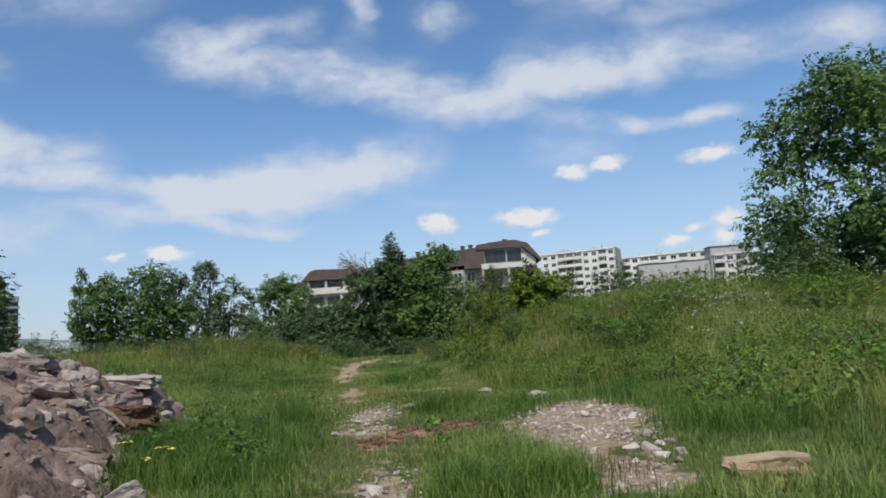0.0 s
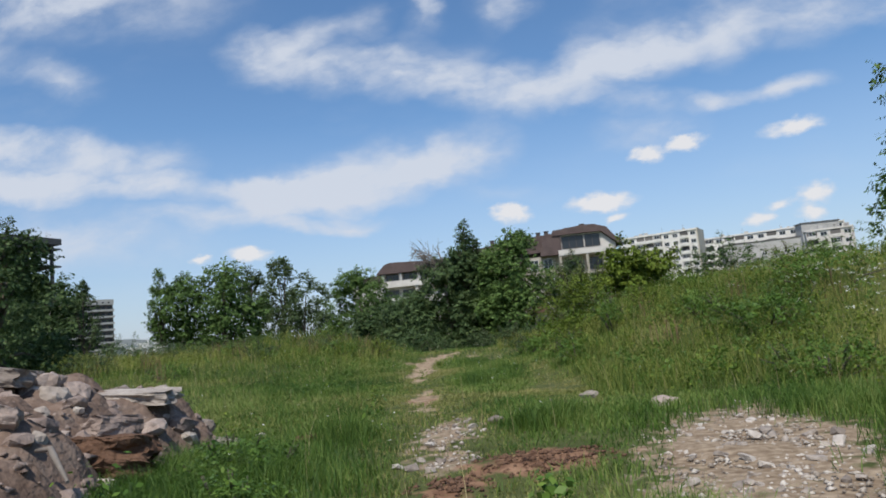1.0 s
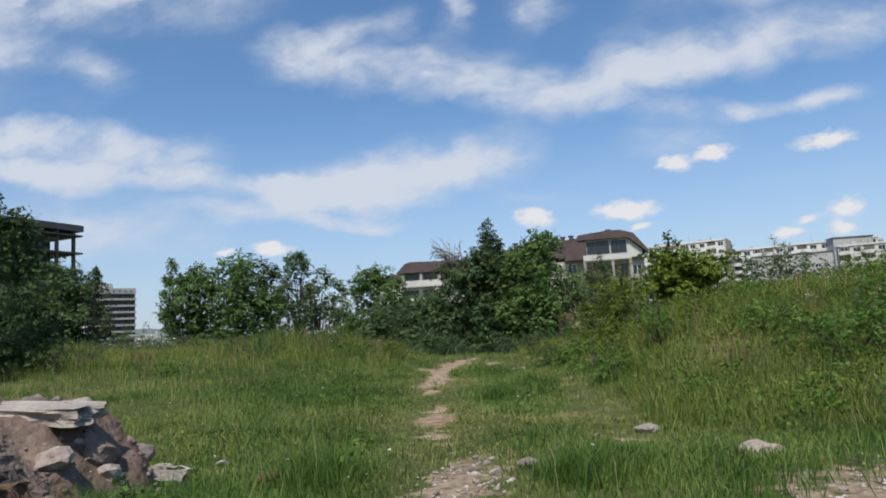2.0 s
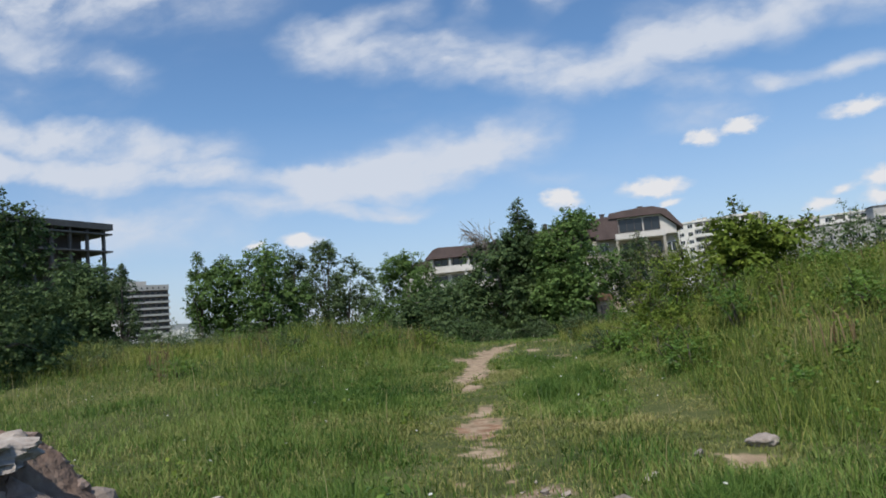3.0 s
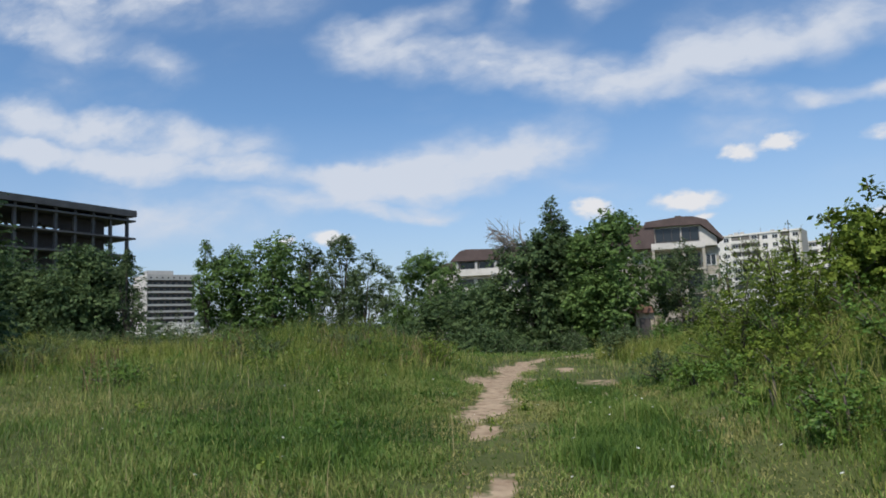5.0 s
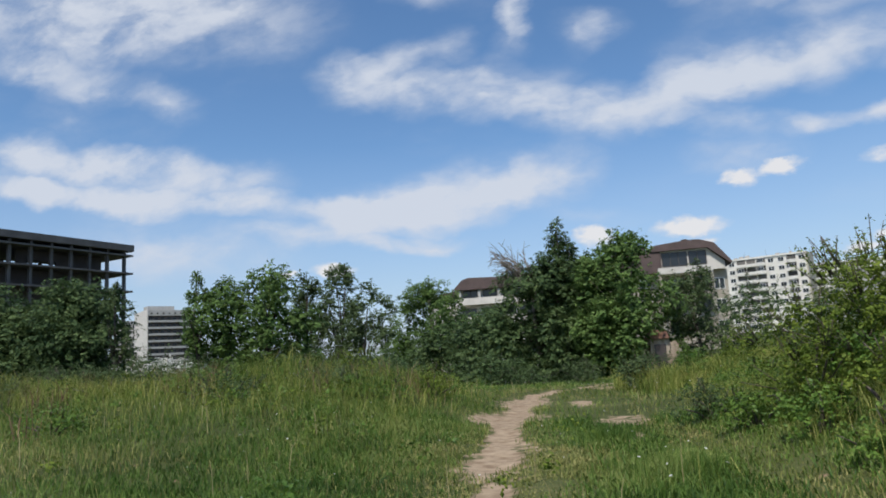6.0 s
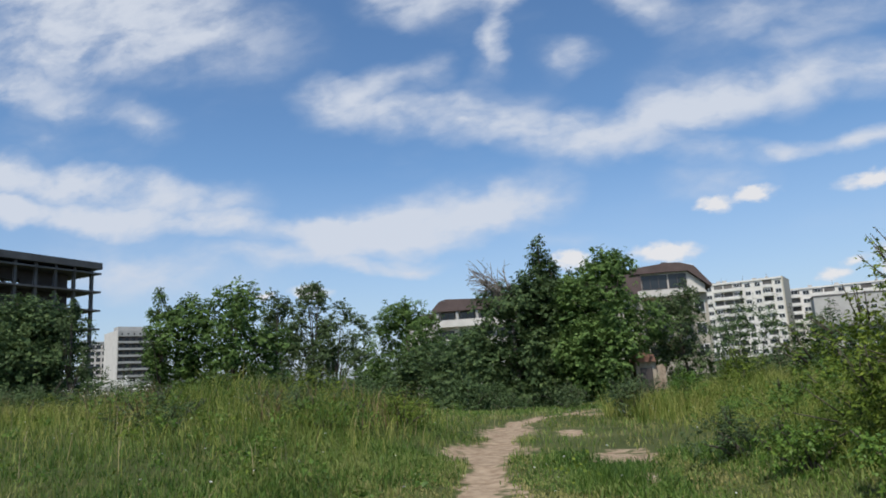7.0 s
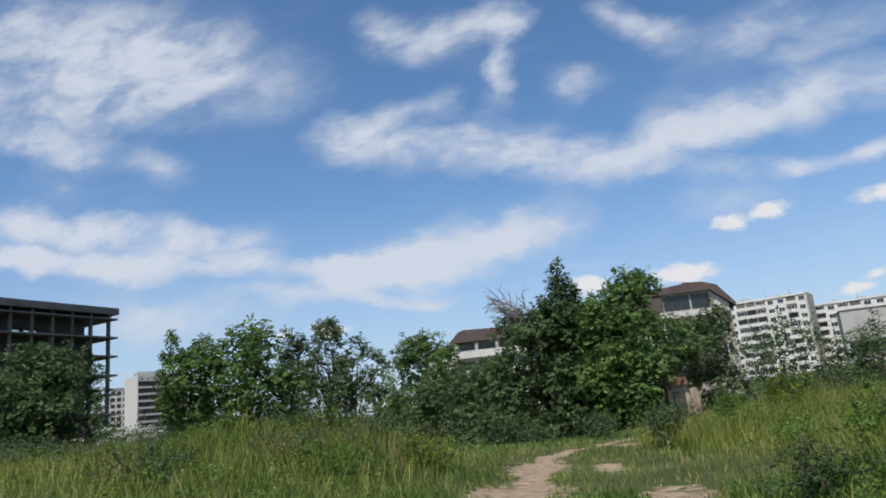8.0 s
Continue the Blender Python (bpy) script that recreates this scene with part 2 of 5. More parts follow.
M_BRIGHTLEAF = material("bright_leaves", [(0.0619, 0.0969, 0.0148), (0.1241, 0.1782, 0.0278), (0.2139, 0.2695, 0.0463)], 0.6, 0.5, 0, island=0.8, translucent=0.3, spec=0.08)
M_GREYLEAF = material("grey_green_leaves", [(0.0460, 0.0731, 0.0322), (0.0896, 0.1331, 0.0557), (0.1531, 0.2032, 0.0879)], 0.6, 0.6, 0, island=0.8, translucent=0.32, spec=0.08)
M_BARK = material("bark", [(0.05, 0.04, 0.03), (0.12, 0.1, 0.075)], 3, 0.9, 0.8, 20)
M_DEADWOOD = material("dead_wood", [(0.13, 0.11, 0.09), (0.24, 0.21, 0.18)], 3, 0.9, 0.4, 20)
M_PETAL = material("white_petals", [(0.55, 0.55, 0.48), (0.75, 0.75, 0.7)], 3, 0.7, 0, island=0.4, translucent=0.3)
M_YELLOW = material("yellow_petals", [(0.5, 0.4, 0.03), (0.65, 0.55, 0.06)], 3, 0.7, 0, island=0.4)
M_STONE = material("limestone", [(0.18, 0.148, 0.122), (0.335, 0.288, 0.244), (0.5, 0.45, 0.395)], 2.2, 0.9, 0.9, 18, objects=0.7, bump_distance=0.03)
M_RUBBLE = material("rubble_concrete", [(0.12, 0.084, 0.068), (0.235, 0.178, 0.148), (0.39, 0.32, 0.275)], 1.6, 0.95, 1.0, 14, objects=0.6, bump_distance=0.04)
M_PEBBLE = material("gravel", [(0.1656, 0.1320, 0.1008), (0.3312, 0.2816, 0.2268), (0.5336, 0.4840, 0.4200)], 3, 0.9, 0.5, 30, island=0.8)
M_EARTH = material("pile_earth", [(0.085, 0.055, 0.04), (0.175, 0.124, 0.096), (0.27, 0.208, 0.165)], 1.4, 0.97, 1.0, 9, bump_distance=0.06, spec=0.1)
M_REDEARTH = material("red_earth", [(0.0567, 0.0316, 0.0216), (0.1260, 0.0730, 0.0480), (0.2142, 0.1277, 0.0840)], 3, 0.97, 1.0, 16, bump_distance=0.05, spec=0.1)
M_OCHRE = material("ochre_stone", [(0.19, 0.13, 0.07), (0.31, 0.22, 0.125), (0.42, 0.33, 0.21)], 3, 0.9, 0.9, 16, bump_distance=0.03)
M_ROOF = material("brown_roof_tiles", [(0.055, 0.037, 0.034), (0.09, 0.062, 0.057), (0.125, 0.09, 0.083)], 0.7, 0.8, 0.4, 6)
M_PLASTER = material("cream_plaster", [(0.27, 0.24, 0.19), (0.36, 0.325, 0.265), (0.45, 0.41, 0.34)], 0.5, 0.9, 0.2, 5)
M_WHITEWALL = material("white_plaster", [(0.473, 0.4452, 0.4018), (0.5848, 0.5544, 0.5084), (0.6536, 0.6216, 0.574)], 0.5, 0.9, 0.2, 5)
M_PANEL = material("panel_facade", [(0.515, 0.504, 0.459), (0.672, 0.65, 0.594), (0.784, 0.762, 0.706)], 0.35, 0.9, 0.2, 4)
M_CREAMPANEL = material("cream_end_wall", [(0.44, 0.4, 0.31), (0.54, 0.49, 0.39)], 0.3, 0.9, 0.2, 4)
M_GREYWALL = material("grey_render", [(0.3, 0.29, 0.27), (0.4, 0.39, 0.365), (0.46, 0.45, 0.42)], 0.3, 0.9, 0.2, 4)
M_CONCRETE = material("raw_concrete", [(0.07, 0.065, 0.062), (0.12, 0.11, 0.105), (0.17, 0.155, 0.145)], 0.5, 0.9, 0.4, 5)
# infill and hotel wall: inner shade is in the colour; chimneys are dark
M_DARKSHADE = material("shadowed_brick_infill", [(0.06, 0.05, 0.048), (0.1, 0.085, 0.08)], 0.6, 0.9, 0.4, 5)
M_FRAME = material("window_frame_paint", [(0.6, 0.6, 0.58), (0.72, 0.72, 0.7)], 2, 0.5, 0)
# dark tone that stands for the shade inside the loggias
M_LOGGIASHADE = material("loggia_shade", [(0.08, 0.075, 0.07), (0.16, 0.15, 0.135)], 0.8, 0.9, 0, objects=0.8)
M_DARKFRAME = material("dark_window_frame", [(0.05, 0.04, 0.035), (0.08, 0.065, 0.06)], 2, 0.5, 0)


def glass_material():
    m = bpy.data.materials.new("window_glass")
    m.use_nodes = True
    b = m.node_tree.nodes["Principled BSDF"]
    b.inputs["Base Color"].default_value = (0.025, 0.03, 0.035, 1)
    b.inputs["Roughness"].default_value, b.inputs["IOR"].default_value = 0.06, 1.5
    return m


M_GLASS = glass_material()
M_SHORTDRY = material("trampled_grass", [(0.1005, 0.1461, 0.0295), (0.1911, 0.2190, 0.0591), (0.2816, 0.2774, 0.0929), (0.3821, 0.3407, 0.1434)], 0.4, 0.65, 0, fine_scale=1.7, contrast=2.4, island=0.7, translucent=0.3, spec=0.2)
M_SHED = material("flaking_plaster", [(0.16, 0.11, 0.075), (0.33, 0.26, 0.19), (0.46, 0.4, 0.32)], 1.2, 0.95, 0.5, 7, contrast=2.6)
M_REDTILE = material("faded_red_tiles", [(0.1500, 0.0680, 0.0450), (0.2400, 0.1275, 0.0900)], 1.5, 0.85, 0.4, 8)
M_DOCK = material("dock_stalks", [(0.11, 0.06, 0.035), (0.2, 0.13, 0.075), (0.26, 0.2, 0.11)], 1.0, 0.8, 0, island=0.8, translucent=0.2, spec=0.2)
# the blue haze of distance is mixed into the hill colours
M_HILLS = material("hazy_hillside", [(0.1, 0.125, 0.13), (0.15, 0.17, 0.165), (0.2, 0.205, 0.19)], 0.004, 1.0, 0, fine_scale=0.03, spec=0.0)

# ---- helpers of this place ----


def smooth(a, b, v):
    t = np.clip((v - a) / (b - a), 0, 1)
    return t * t * (3 - 2 * t)


def ripple(x, y, s, seed=0.0):
    """A cheap rolling relief between -1 and 1."""
    return (np.sin(x * s * 1.0 + 1.3 * np.sin(y * s * 0.7 + seed) + seed) + np.sin(y * s * 1.17 + 1.1 * np.sin(x * s * 0.83 + 2.1 * seed)) + np.sin((x + y) * s * 0.61 + seed * 3)) / 3


def seg(x, y, pts):
    """Distance of the places (x, y) from a polyline."""
    best = np.full(np.shape(x), 1e9)
    for (ax, ay), (bx, by) in zip(pts, pts[1:]):
        dx, dy = bx - ax, by - ay
        t = np.clip(((x - ax) * dx + (y - ay) * dy) / (dx * dx + dy * dy), 0, 1)
        best = np.minimum(best, np.hypot(x - ax - t * dx, y - ay - t * dy))
    return best


def spot(x, y, cx, cy, rx, ry, turn=0.0):
    c, s = math.cos(radians(turn)), math.sin(radians(turn))
    u, v = (x - cx) * c + (y - cy) * s, -(x - cx) * s + (y - cy) * c
    return np.clip(1.25 - np.hypot(u / rx, v / ry), 0, 1)


RIDGE = [(-6.6, 1.5), (-6.0, 6.0), (-5.6, 9.0), (-5.2, 10.8)]
TRACK = [(-0.35, 0.0), (-0.5, 5.5), (-0.95, 9.0), (-1.95, 14.8), (-3.0, 21.7), (-3.7, 28.0), (-3.9, 36.0), (-2.0, 42.0), (3.0, 48.0)]

TRACK_RIGHT = [(0.45, 12.6), (0.41, 14.2), (0.32, 16.2), (0.05, 19.3), (-0.74, 24.8), (-1.5, 28.5), (-2.2, 34.0)]


def pile_height(x, y):
    d = seg(x, y, RIDGE)
    w = 3.4 - 2.1 * smooth(5.0, 10.6, y)
    return (1.26 - 0.24 * smooth(7.5, 11.0, y)) * (1 - 0.35 * smooth(10.6, 12.2, y)) * np.clip(1 - (d / w) ** 2.4, 0, 1)


def height(x, y):
    x, y = np.asarray(x, float), np.asarray(y, float)
    z = 0.06 + 0.04 * ripple(x, y, 0.9, 0.4) + 0.15 * smooth(13, 28, y)
    edge = 0.5 - 1.6 * smooth(13.5, 19.5, y) + 0.5 * smooth(24, 28, y)
    bank = smooth(edge, edge + 5.0, x) * smooth(12.5, 21.5, y)
    z = z + 1.45 * bank * (1 - 0.62 * smooth(24.5, 32, y)) * (1 + 0.08 * ripple(x, y, 0.6, 2.0))
    z = z + 0.35 * smooth(2.8, 6.5, x) * smooth(2, 8, y) * (1 - smooth(12.5, 21.5, y))
    z = z + 0.42 * smooth(4.2, 7.5, x) * (1 - smooth(10, 14, x)) * smooth(15, 22, y) * (1 - smooth(28, 36, y))
    z = z + 0.66 * np.exp(-((y - 29.5) / 4.6) ** 2) * smooth(-4.0, -6.5, x)
    z = z + 0.28 * smooth(-5, -9, x) * smooth(10, 18, y)
    fall = smooth(38, 75, y) * smooth(4, -14, x)
    z = z - 2.6 * fall - 6.0 * smooth(80, 260, y) * smooth(40, -60, x)
    z = z + 4.5 * smooth(60, 230, y) * smooth(0, 80, x)
    return z


def hz(x, y):
    return float(height(x, y))


def bare_mask(x, y):
    d = seg(x, y, TRACK)
    wob = 0.12 * ripple(x, y, 2.3, 1.0)
    lane = np.clip(1.2 - (d + wob) / 0.42, 0, 1)
    on = 0.25 + 0.75 * smooth(21, 24, y) - 0.6 * smooth(15.8, 16.8, y) * (1 - smooth(19.5, 21.5, y)) + 0.3 * smooth(13.0, 13.8, y) * (1 - smooth(15.6, 16.6, y))
    bare = lane * np.clip(on, 0, 1)
    for cx, cy, rx, ry in ((-3.75, 28.3, 0.95, 2.4), (-3.2, 23.0, 0.55, 2.2), (-3.85, 33.2, 0.85, 2.6), (-1.45, 26.8, 0.65, 1.5), (-2.3, 32.0, 0.4, 1.2), (-1.7, 39.5, 0.7, 1.2), (0.45, 12.9, 0.22, 0.35), (-2.1, 15.7, 0.42, 0.95), (-2.25, 17.2, 0.2, 1.0), (-2.85, 20.6, 0.28, 0.8), (-1.35, 24.3, 0.3, 0.9)):
        bare = np.maximum(bare, spot(x, y, cx, cy, rx, ry))
    return bare


def stony_mask(x, y):
    v = spot(x, y, 1.6, 8.6, 1.1, 3.6, -15)
    v = np.maximum(v, spot(x, y, 1.35, 5.6, 0.55, 0.9))
    v = np.maximum(v, 0.72 * spot(x, y, -0.55, 5.4, 0.42, 1.7))
    v = np.maximum(v, 0.72 * spot(x, y, -1.0, 9.3, 0.5, 0.8))
    v = np.maximum(v, 0.75 * spot(x, y, -1.2, 11.0, 0.5, 1.6))
    return np.maximum(v, smooth(0.02, 0.2, pile_height(x, y)))


def red_mask(x, y):
    v = spot(x, y, -0.15, 8.95, 0.75, 0.65, 12)
    return np.maximum(v, 0.85 * np.maximum(spot(x, y, -0.85, 8.2, 0.4, 0.5), 0.62 * spot(x, y, -2.1, 15.7, 0.45, 1.0)))


def part(name, bm, mat, parent=None, label="", kind=""):
    """Links a bmesh as one mesh object, as a part of parent where one is given."""
    me = bpy.data.meshes.new(name)
    bm.to_mesh(me)
    bm.free()
    return mesh_part(name, me, mat, parent, label, kind)


def mesh_part(name, me, mat, parent=None, label="", kind=""):
    if mat and not me.materials:
        me.materials.append(mat)
    ob = new(name, me)
    if parent:
        ob.parent = parent
    return tagged(ob, label, kind=kind)


def thing(name, m, label, category, group="", kind=""):
    ob = new(name)
    ob.empty_display_size = 0.2
    ob.matrix_world = m
    return tagged(ob, label, category, group, kind)


def fast_mesh(name, verts, counts, loops, flat=True):
    """A mesh from arrays: vertices, the number of corners of each face, all corners in turn."""
    me = bpy.data.meshes.new(name)
    me.vertices.add(len(verts))
    me.vertices.foreach_set("co", np.asarray(verts, np.float32).ravel())
    me.loops.add(len(loops))
    me.loops.foreach_set("vertex_index", np.asarray(loops, np.int32).ravel())
    counts = np.asarray(counts, np.int32)
    starts = np.concatenate(([0], np.cumsum(counts)[:-1])).astype(np.int32)
    me.polygons.add(len(counts))
    me.polygons.foreach_set("loop_start", starts)
    me.update(calc_edges=True)
    if not flat:
        me.polygons.foreach_set("use_smooth", np.ones(len(counts), bool))
    return me


def box(bm, x0, x1, y0, y1, z0, z1):
    v = [bm.verts.new(p) for p in ((x0, y0, z0), (x1, y0, z0), (x1, y1, z0), (x0, y1, z0), (x0, y0, z1), (x1, y0, z1), (x1, y1, z1), (x0, y1, z1))]
    for f in ((3, 2, 1, 0), (4, 5, 6, 7), (0, 1, 5, 4), (1, 2, 6, 5), (2, 3, 7, 6), (3, 0, 4, 7)):
        bm.faces.new([v[i] for i in f])
    return bm


def cuboid(name, x0, x1, y0, y1, z0, z1, mat, parent, label=""):
    return part(name, box(bmesh.new(), x0, x1, y0, y1, z0, z1), mat, parent, label)


def tube(bm, pts, radii, n=6):
    rings = []
    for i, p in enumerate(pts):
        a = Vector(pts[min(i + 1, len(pts) - 1)]) - Vector(pts[max(i - 1, 0)])
        q = a.to_track_quat("Z", "Y")
        rings.append([bm.verts.new(Vector(p) + q @ Vector((radii[i] * math.cos(6.2832 * k / n), radii[i] * math.sin(6.2832 * k / n), 0))) for k in range(n)])
    for a, b in zip(rings, rings[1:]):
        for k in range(n):
            f = bm.faces.new((a[k], a[(k + 1) % n], b[(k + 1) % n], b[k]))
            f.smooth = True
    bm.faces.new(rings[0][::-1])
    bm.faces.new(rings[-1])
    return bm


def leaf_mesh(name, rng, centres, outward, size, lift=0.35):
    """Leaves as folded, pointed blades of two faces each, facing roughly outward and up."""
    n = len(centres)
    nor = outward + np.array((0, 0, lift)) + rng.normal(0, 0.42, (n, 3))
    nor /= np.linalg.norm(nor, axis=1)[:, None] + 1e-9
    along = np.cross(nor, rng.normal(0, 1, (n, 3)))
    along /= np.linalg.norm(along, axis=1)[:, None] + 1e-9
    side = np.cross(nor, along)
    s = size * rng.uniform(0.6, 1.35, (n, 1))
    base, tip = centres - along * s * 0.5, centres + along * s * 0.5 - nor * s * 0.12
    mid = centres + nor * s * 0.06
    left, right = mid + side * s * 0.3 - nor * s * 0.1, mid - side * s * 0.3 - nor * s * 0.1
    verts = np.stack((base, right, tip, left), 1).reshape(-1, 3)
    k = np.arange(n)[:, None] * 4
    loops = np.concatenate((k, k + 1, k + 2, k, k + 2, k + 3), 1).ravel()
    return fast_mesh(name, verts, np.full(2 * n, 3), loops)


def clump_leaves(rng, clumps, per, flat=0.8):
    """Places and outward directions of leaves round clump centres (x, y, z, radius)."""
    c = np.repeat(clumps, per, axis=0)
    d = rng.normal(0, 1, (len(c), 3))
    r = np.linalg.norm(d, axis=1)[:, None]
    d /= r
    p = c[:, :3] + d * np.minimum(r * 0.52, 1.2) * c[:, 3:4] * np.array((1, 1, flat))
    return p, d


def crown_lobes(rng, n, radius, low, top, size=(0.26, 0.4), lean=(0, 0)):
    """Lobes (x, y, z, radius) that fill an uneven dome and keep some distance from one another."""
    found = []
    for _ in range(n * 40):
        u, a = float(rng.uniform(0, 1)), float(rng.uniform(0, 6.2832))
        dome = (1 - (2 * abs(u - 0.38) / 1.25) ** 2.4) if u > 0.38 else 0.85 + 0.15 * u / 0.38
        r = radius * max(dome, 0.12) ** 0.6 * float(rng.uniform(0.0, 1.0)) ** 0.36
        s = radius * float(rng.uniform(*size)) * (1 - 0.25 * u)
        r = max(0.0, r - s * 0.4)
        p = np.array((r * math.cos(a) + lean[0] * u, r * math.sin(a) + lean[1] * u, low + (top - low) * u - s * 0.55 * u))
        p[2] = max(p[2], s * 0.5)
        if all(np.linalg.norm(p - q[:3]) > 0.55 * max(s, q[3]) for q in found):
            found.append(np.array((*p, s)))
            if len(found) == n:
                break
    return np.array(found)


def spray_leaves(rng, lobes, cover, leaf, leaflets=6, open_crown=0.0, squash=0.85):
    """Places and facings of leaves: each lobe carries tufts on its skin, each tuft sprays of leaflets."""
    places, facing = [], []
    for x, y, z, r in lobes:
        tufts = max(5, int(10 + 6 * r / (leaf * 2.5)))
        d = rng.normal(0, 1, (tufts, 3)) + np.array((0, 0, 0.35))
        d /= np.linalg.norm(d, axis=1)[:, None]
        far = r * rng.uniform(0.55 - 0.2 * open_crown, 1.16, (tufts, 1))
        hub = np.array((x, y, z)) + d * far * np.array((1, 1, squash))
        n = max(2, int(cover * 9.0 * r * r / (leaf * leaf * 0.3) / (tufts * leaflets)))
        c, o = np.repeat(hub, n, axis=0), np.repeat(d, n, axis=0)
        q = rng.normal(0, 1, c.shape)
        q /= np.linalg.norm(q, axis=1)[:, None]
        c = c + q * r * (0.3 - 0.08 * open_crown) * rng.uniform(0.2, 1.0, (len(c), 1))
        along = o * 0.5 + q * 0.8 + np.array((0, 0, -0.1)) + rng.normal(0, 0.3, c.shape)
        along /= np.linalg.norm(along, axis=1)[:, None]
        across = np.cross(along, np.array((0, 0, 1.0)) + rng.normal(0, 0.3, c.shape))
        across /= np.linalg.norm(across, axis=1)[:, None] + 1e-6
        for k in range(leaflets):
            t = (k + 0.5) / leaflets
            w = (1 if k % 2 else -1) * (0.45 if k < leaflets - 1 else 0.0)
            drop = np.array((0, 0, -0.35 * t * t))
            places.append(c + (along * t * 2.0 + across * w + drop) * leaf)
            facing.append(o * 0.75 + q * 0.35 + np.array((0, 0, 0.25)))
    return np.vstack(places), np.vstack(facing)


def twig_leaves(rng, lobes, count, reach, leaf, per=18, up=0.8):
    """Shoots that stand out of the crown: their lines, and leaves along them."""
    pick = lobes[rng.choice(len(lobes), count)]
    d = pick[:, :3] - np.array((0, 0, lobes[:, 2].mean()))
    d /= np.linalg.norm(d, axis=1)[:, None] + 1e-6
    d = d + np.array((0, 0, up)) + rng.normal(0, 0.3, d.shape)
    d /= np.linalg.norm(d, axis=1)[:, None]
    start = pick[:, :3] + d * pick[:, 3:4] * 0.5
    far = reach * rng.uniform(0.5, 1.2, (count, 1))
    t = rng.uniform(0.15, 1, (count, per, 1))
    p = start[:, None] + d[:, None] * t * (far[:, None] + 0.4 * pick[:, None, 3:4]) + rng.normal(0, leaf * 0.75, (count, per, 3)) * (1.2 - 0.6 * t)
    return start, start + d * (far + 0.4 * pick[:, 3:4]), p.reshape(-1, 3), np.repeat(d, per, axis=0) * 0.3 + rng.normal(0, 0.5, (count * per, 3)) + np.array((0, 0, 0.3))


def broadleaf_tree(name, label, x, y, tall, radius, seed, mat, lobes=26, cover=1.0, leaf=0.17, low=0.06, lean=(0, 0), category="tree", shoots=14, size=(0.26, 0.4), open_crown=0.0, reach=0.0, extra=()):
    """A tree with a tapered trunk, limbs that reach into the lobes of the crown, and single leaves on sprays.
    extra: further lobes (x, y, z, radius) from the foot of the tree."""
    rng = np.random.default_rng(seed)
    ob = thing(name, pose(x, y, hz(x, y)), label, category)
    c = crown_lobes(rng, int(lobes * 2.0), radius * 1.1, tall * low, tall, size, lean)
    if len(extra):
        c = np.vstack((c, np.array(extra, float)))
    girth = (0.018 * tall + 0.04) * (1 - 0.45 * open_crown)
    bend = [(0, 0, -0.3), (0.05 * radius * rng.normal(), 0.05 * radius * rng.normal(), tall * 0.15), (lean[0] * 0.3 + 0.08 * radius * rng.normal(), lean[1] * 0.3, tall * 0.42), (lean[0] * 0.8, lean[1] * 0.8, tall * 0.8)]
    part("trunk", tube(bmesh.new(), bend, [girth * 1.4, girth, girth * 0.8, girth * 0.2], 8), M_BARK, ob)
    for i in range(min(16, len(c))):
        end = Vector(c[i][:3])
        start = Vector(bend[1]).lerp(Vector(bend[2]), min(1.0, max(0.05, float(end.z) / tall)))
        mid = start.lerp(end, 0.5) + Vector((0, 0, 0.05 * tall))
        part("limb", tube(bmesh.new(), [start, mid, end], [girth * 0.5, girth * 0.32, girth * 0.1], 5), M_BARK, ob)
    p, d = spray_leaves(rng, c, cover * 0.78, leaf, open_crown=open_crown)
    if shoots:
        a, b, p2, d2 = twig_leaves(rng, c[np.argsort(-c[:, 2])[:max(3, len(c) // 2)]], shoots, reach or 0.08 * radius + 0.25, leaf)
        p, d = np.vstack((p, p2)), np.vstack((d, d2))
        twigs = bmesh.new()
        for s0, e0 in zip(a, b):
            tube(twigs, [Vector(s0), Vector(e0)], [girth * 0.12 + 0.008, 0.006], 4)
        part("twigwork", twigs, M_BARK, ob, kind="stuff")
    mesh_part("crown", leaf_mesh("crown", rng, p, d, leaf), mat, ob)
    return ob


def bush(name, label, x, y, tall, radius, seed, mat, lobes=14, cover=0.8, leaf=0.09, category="bush", group="", shoots=16, reach=0.0, size=(0.3, 0.48)):
    """A shrub: stems from the ground, leafy lobes down to the grass and loose shoots on top."""
    rng = np.random.default_rng(seed)
    ob = thing(name, pose(x, y, hz(x, y)), label, category, group)
    c = crown_lobes(rng, lobes, radius, 0.05 * tall, tall, size)
    for i in range(min(5, len(c))):
        part("stem", tube(bmesh.new(), [(c[i][0] * 0.2, c[i][1] * 0.2, -0.1), (c[i][0] * 0.6, c[i][1] * 0.6, c[i][2] * 0.6), tuple(c[i][:3])], [0.03, 0.02, 0.008], 5), M_BARK, ob)
    p, d = spray_leaves(rng, c, cover * 0.44, leaf, 5)
    if shoots:
        a, b, p2, d2 = twig_leaves(rng, c, shoots, reach or 0.22 * tall, leaf, 16, 1.2)
        p, d = np.vstack((p, p2)), np.vstack((d, d2))
        twigs = bmesh.new()
        for s0, e0 in zip(a, b):
            tube(twigs, [Vector(s0), Vector(e0)], [0.009, 0.004], 4)
        part("twigwork", twigs, M_BARK, ob, kind="stuff")
    mesh_part("foliage", leaf_mesh("foliage", rng, p, d, leaf, 0.5), mat, ob)
    return ob


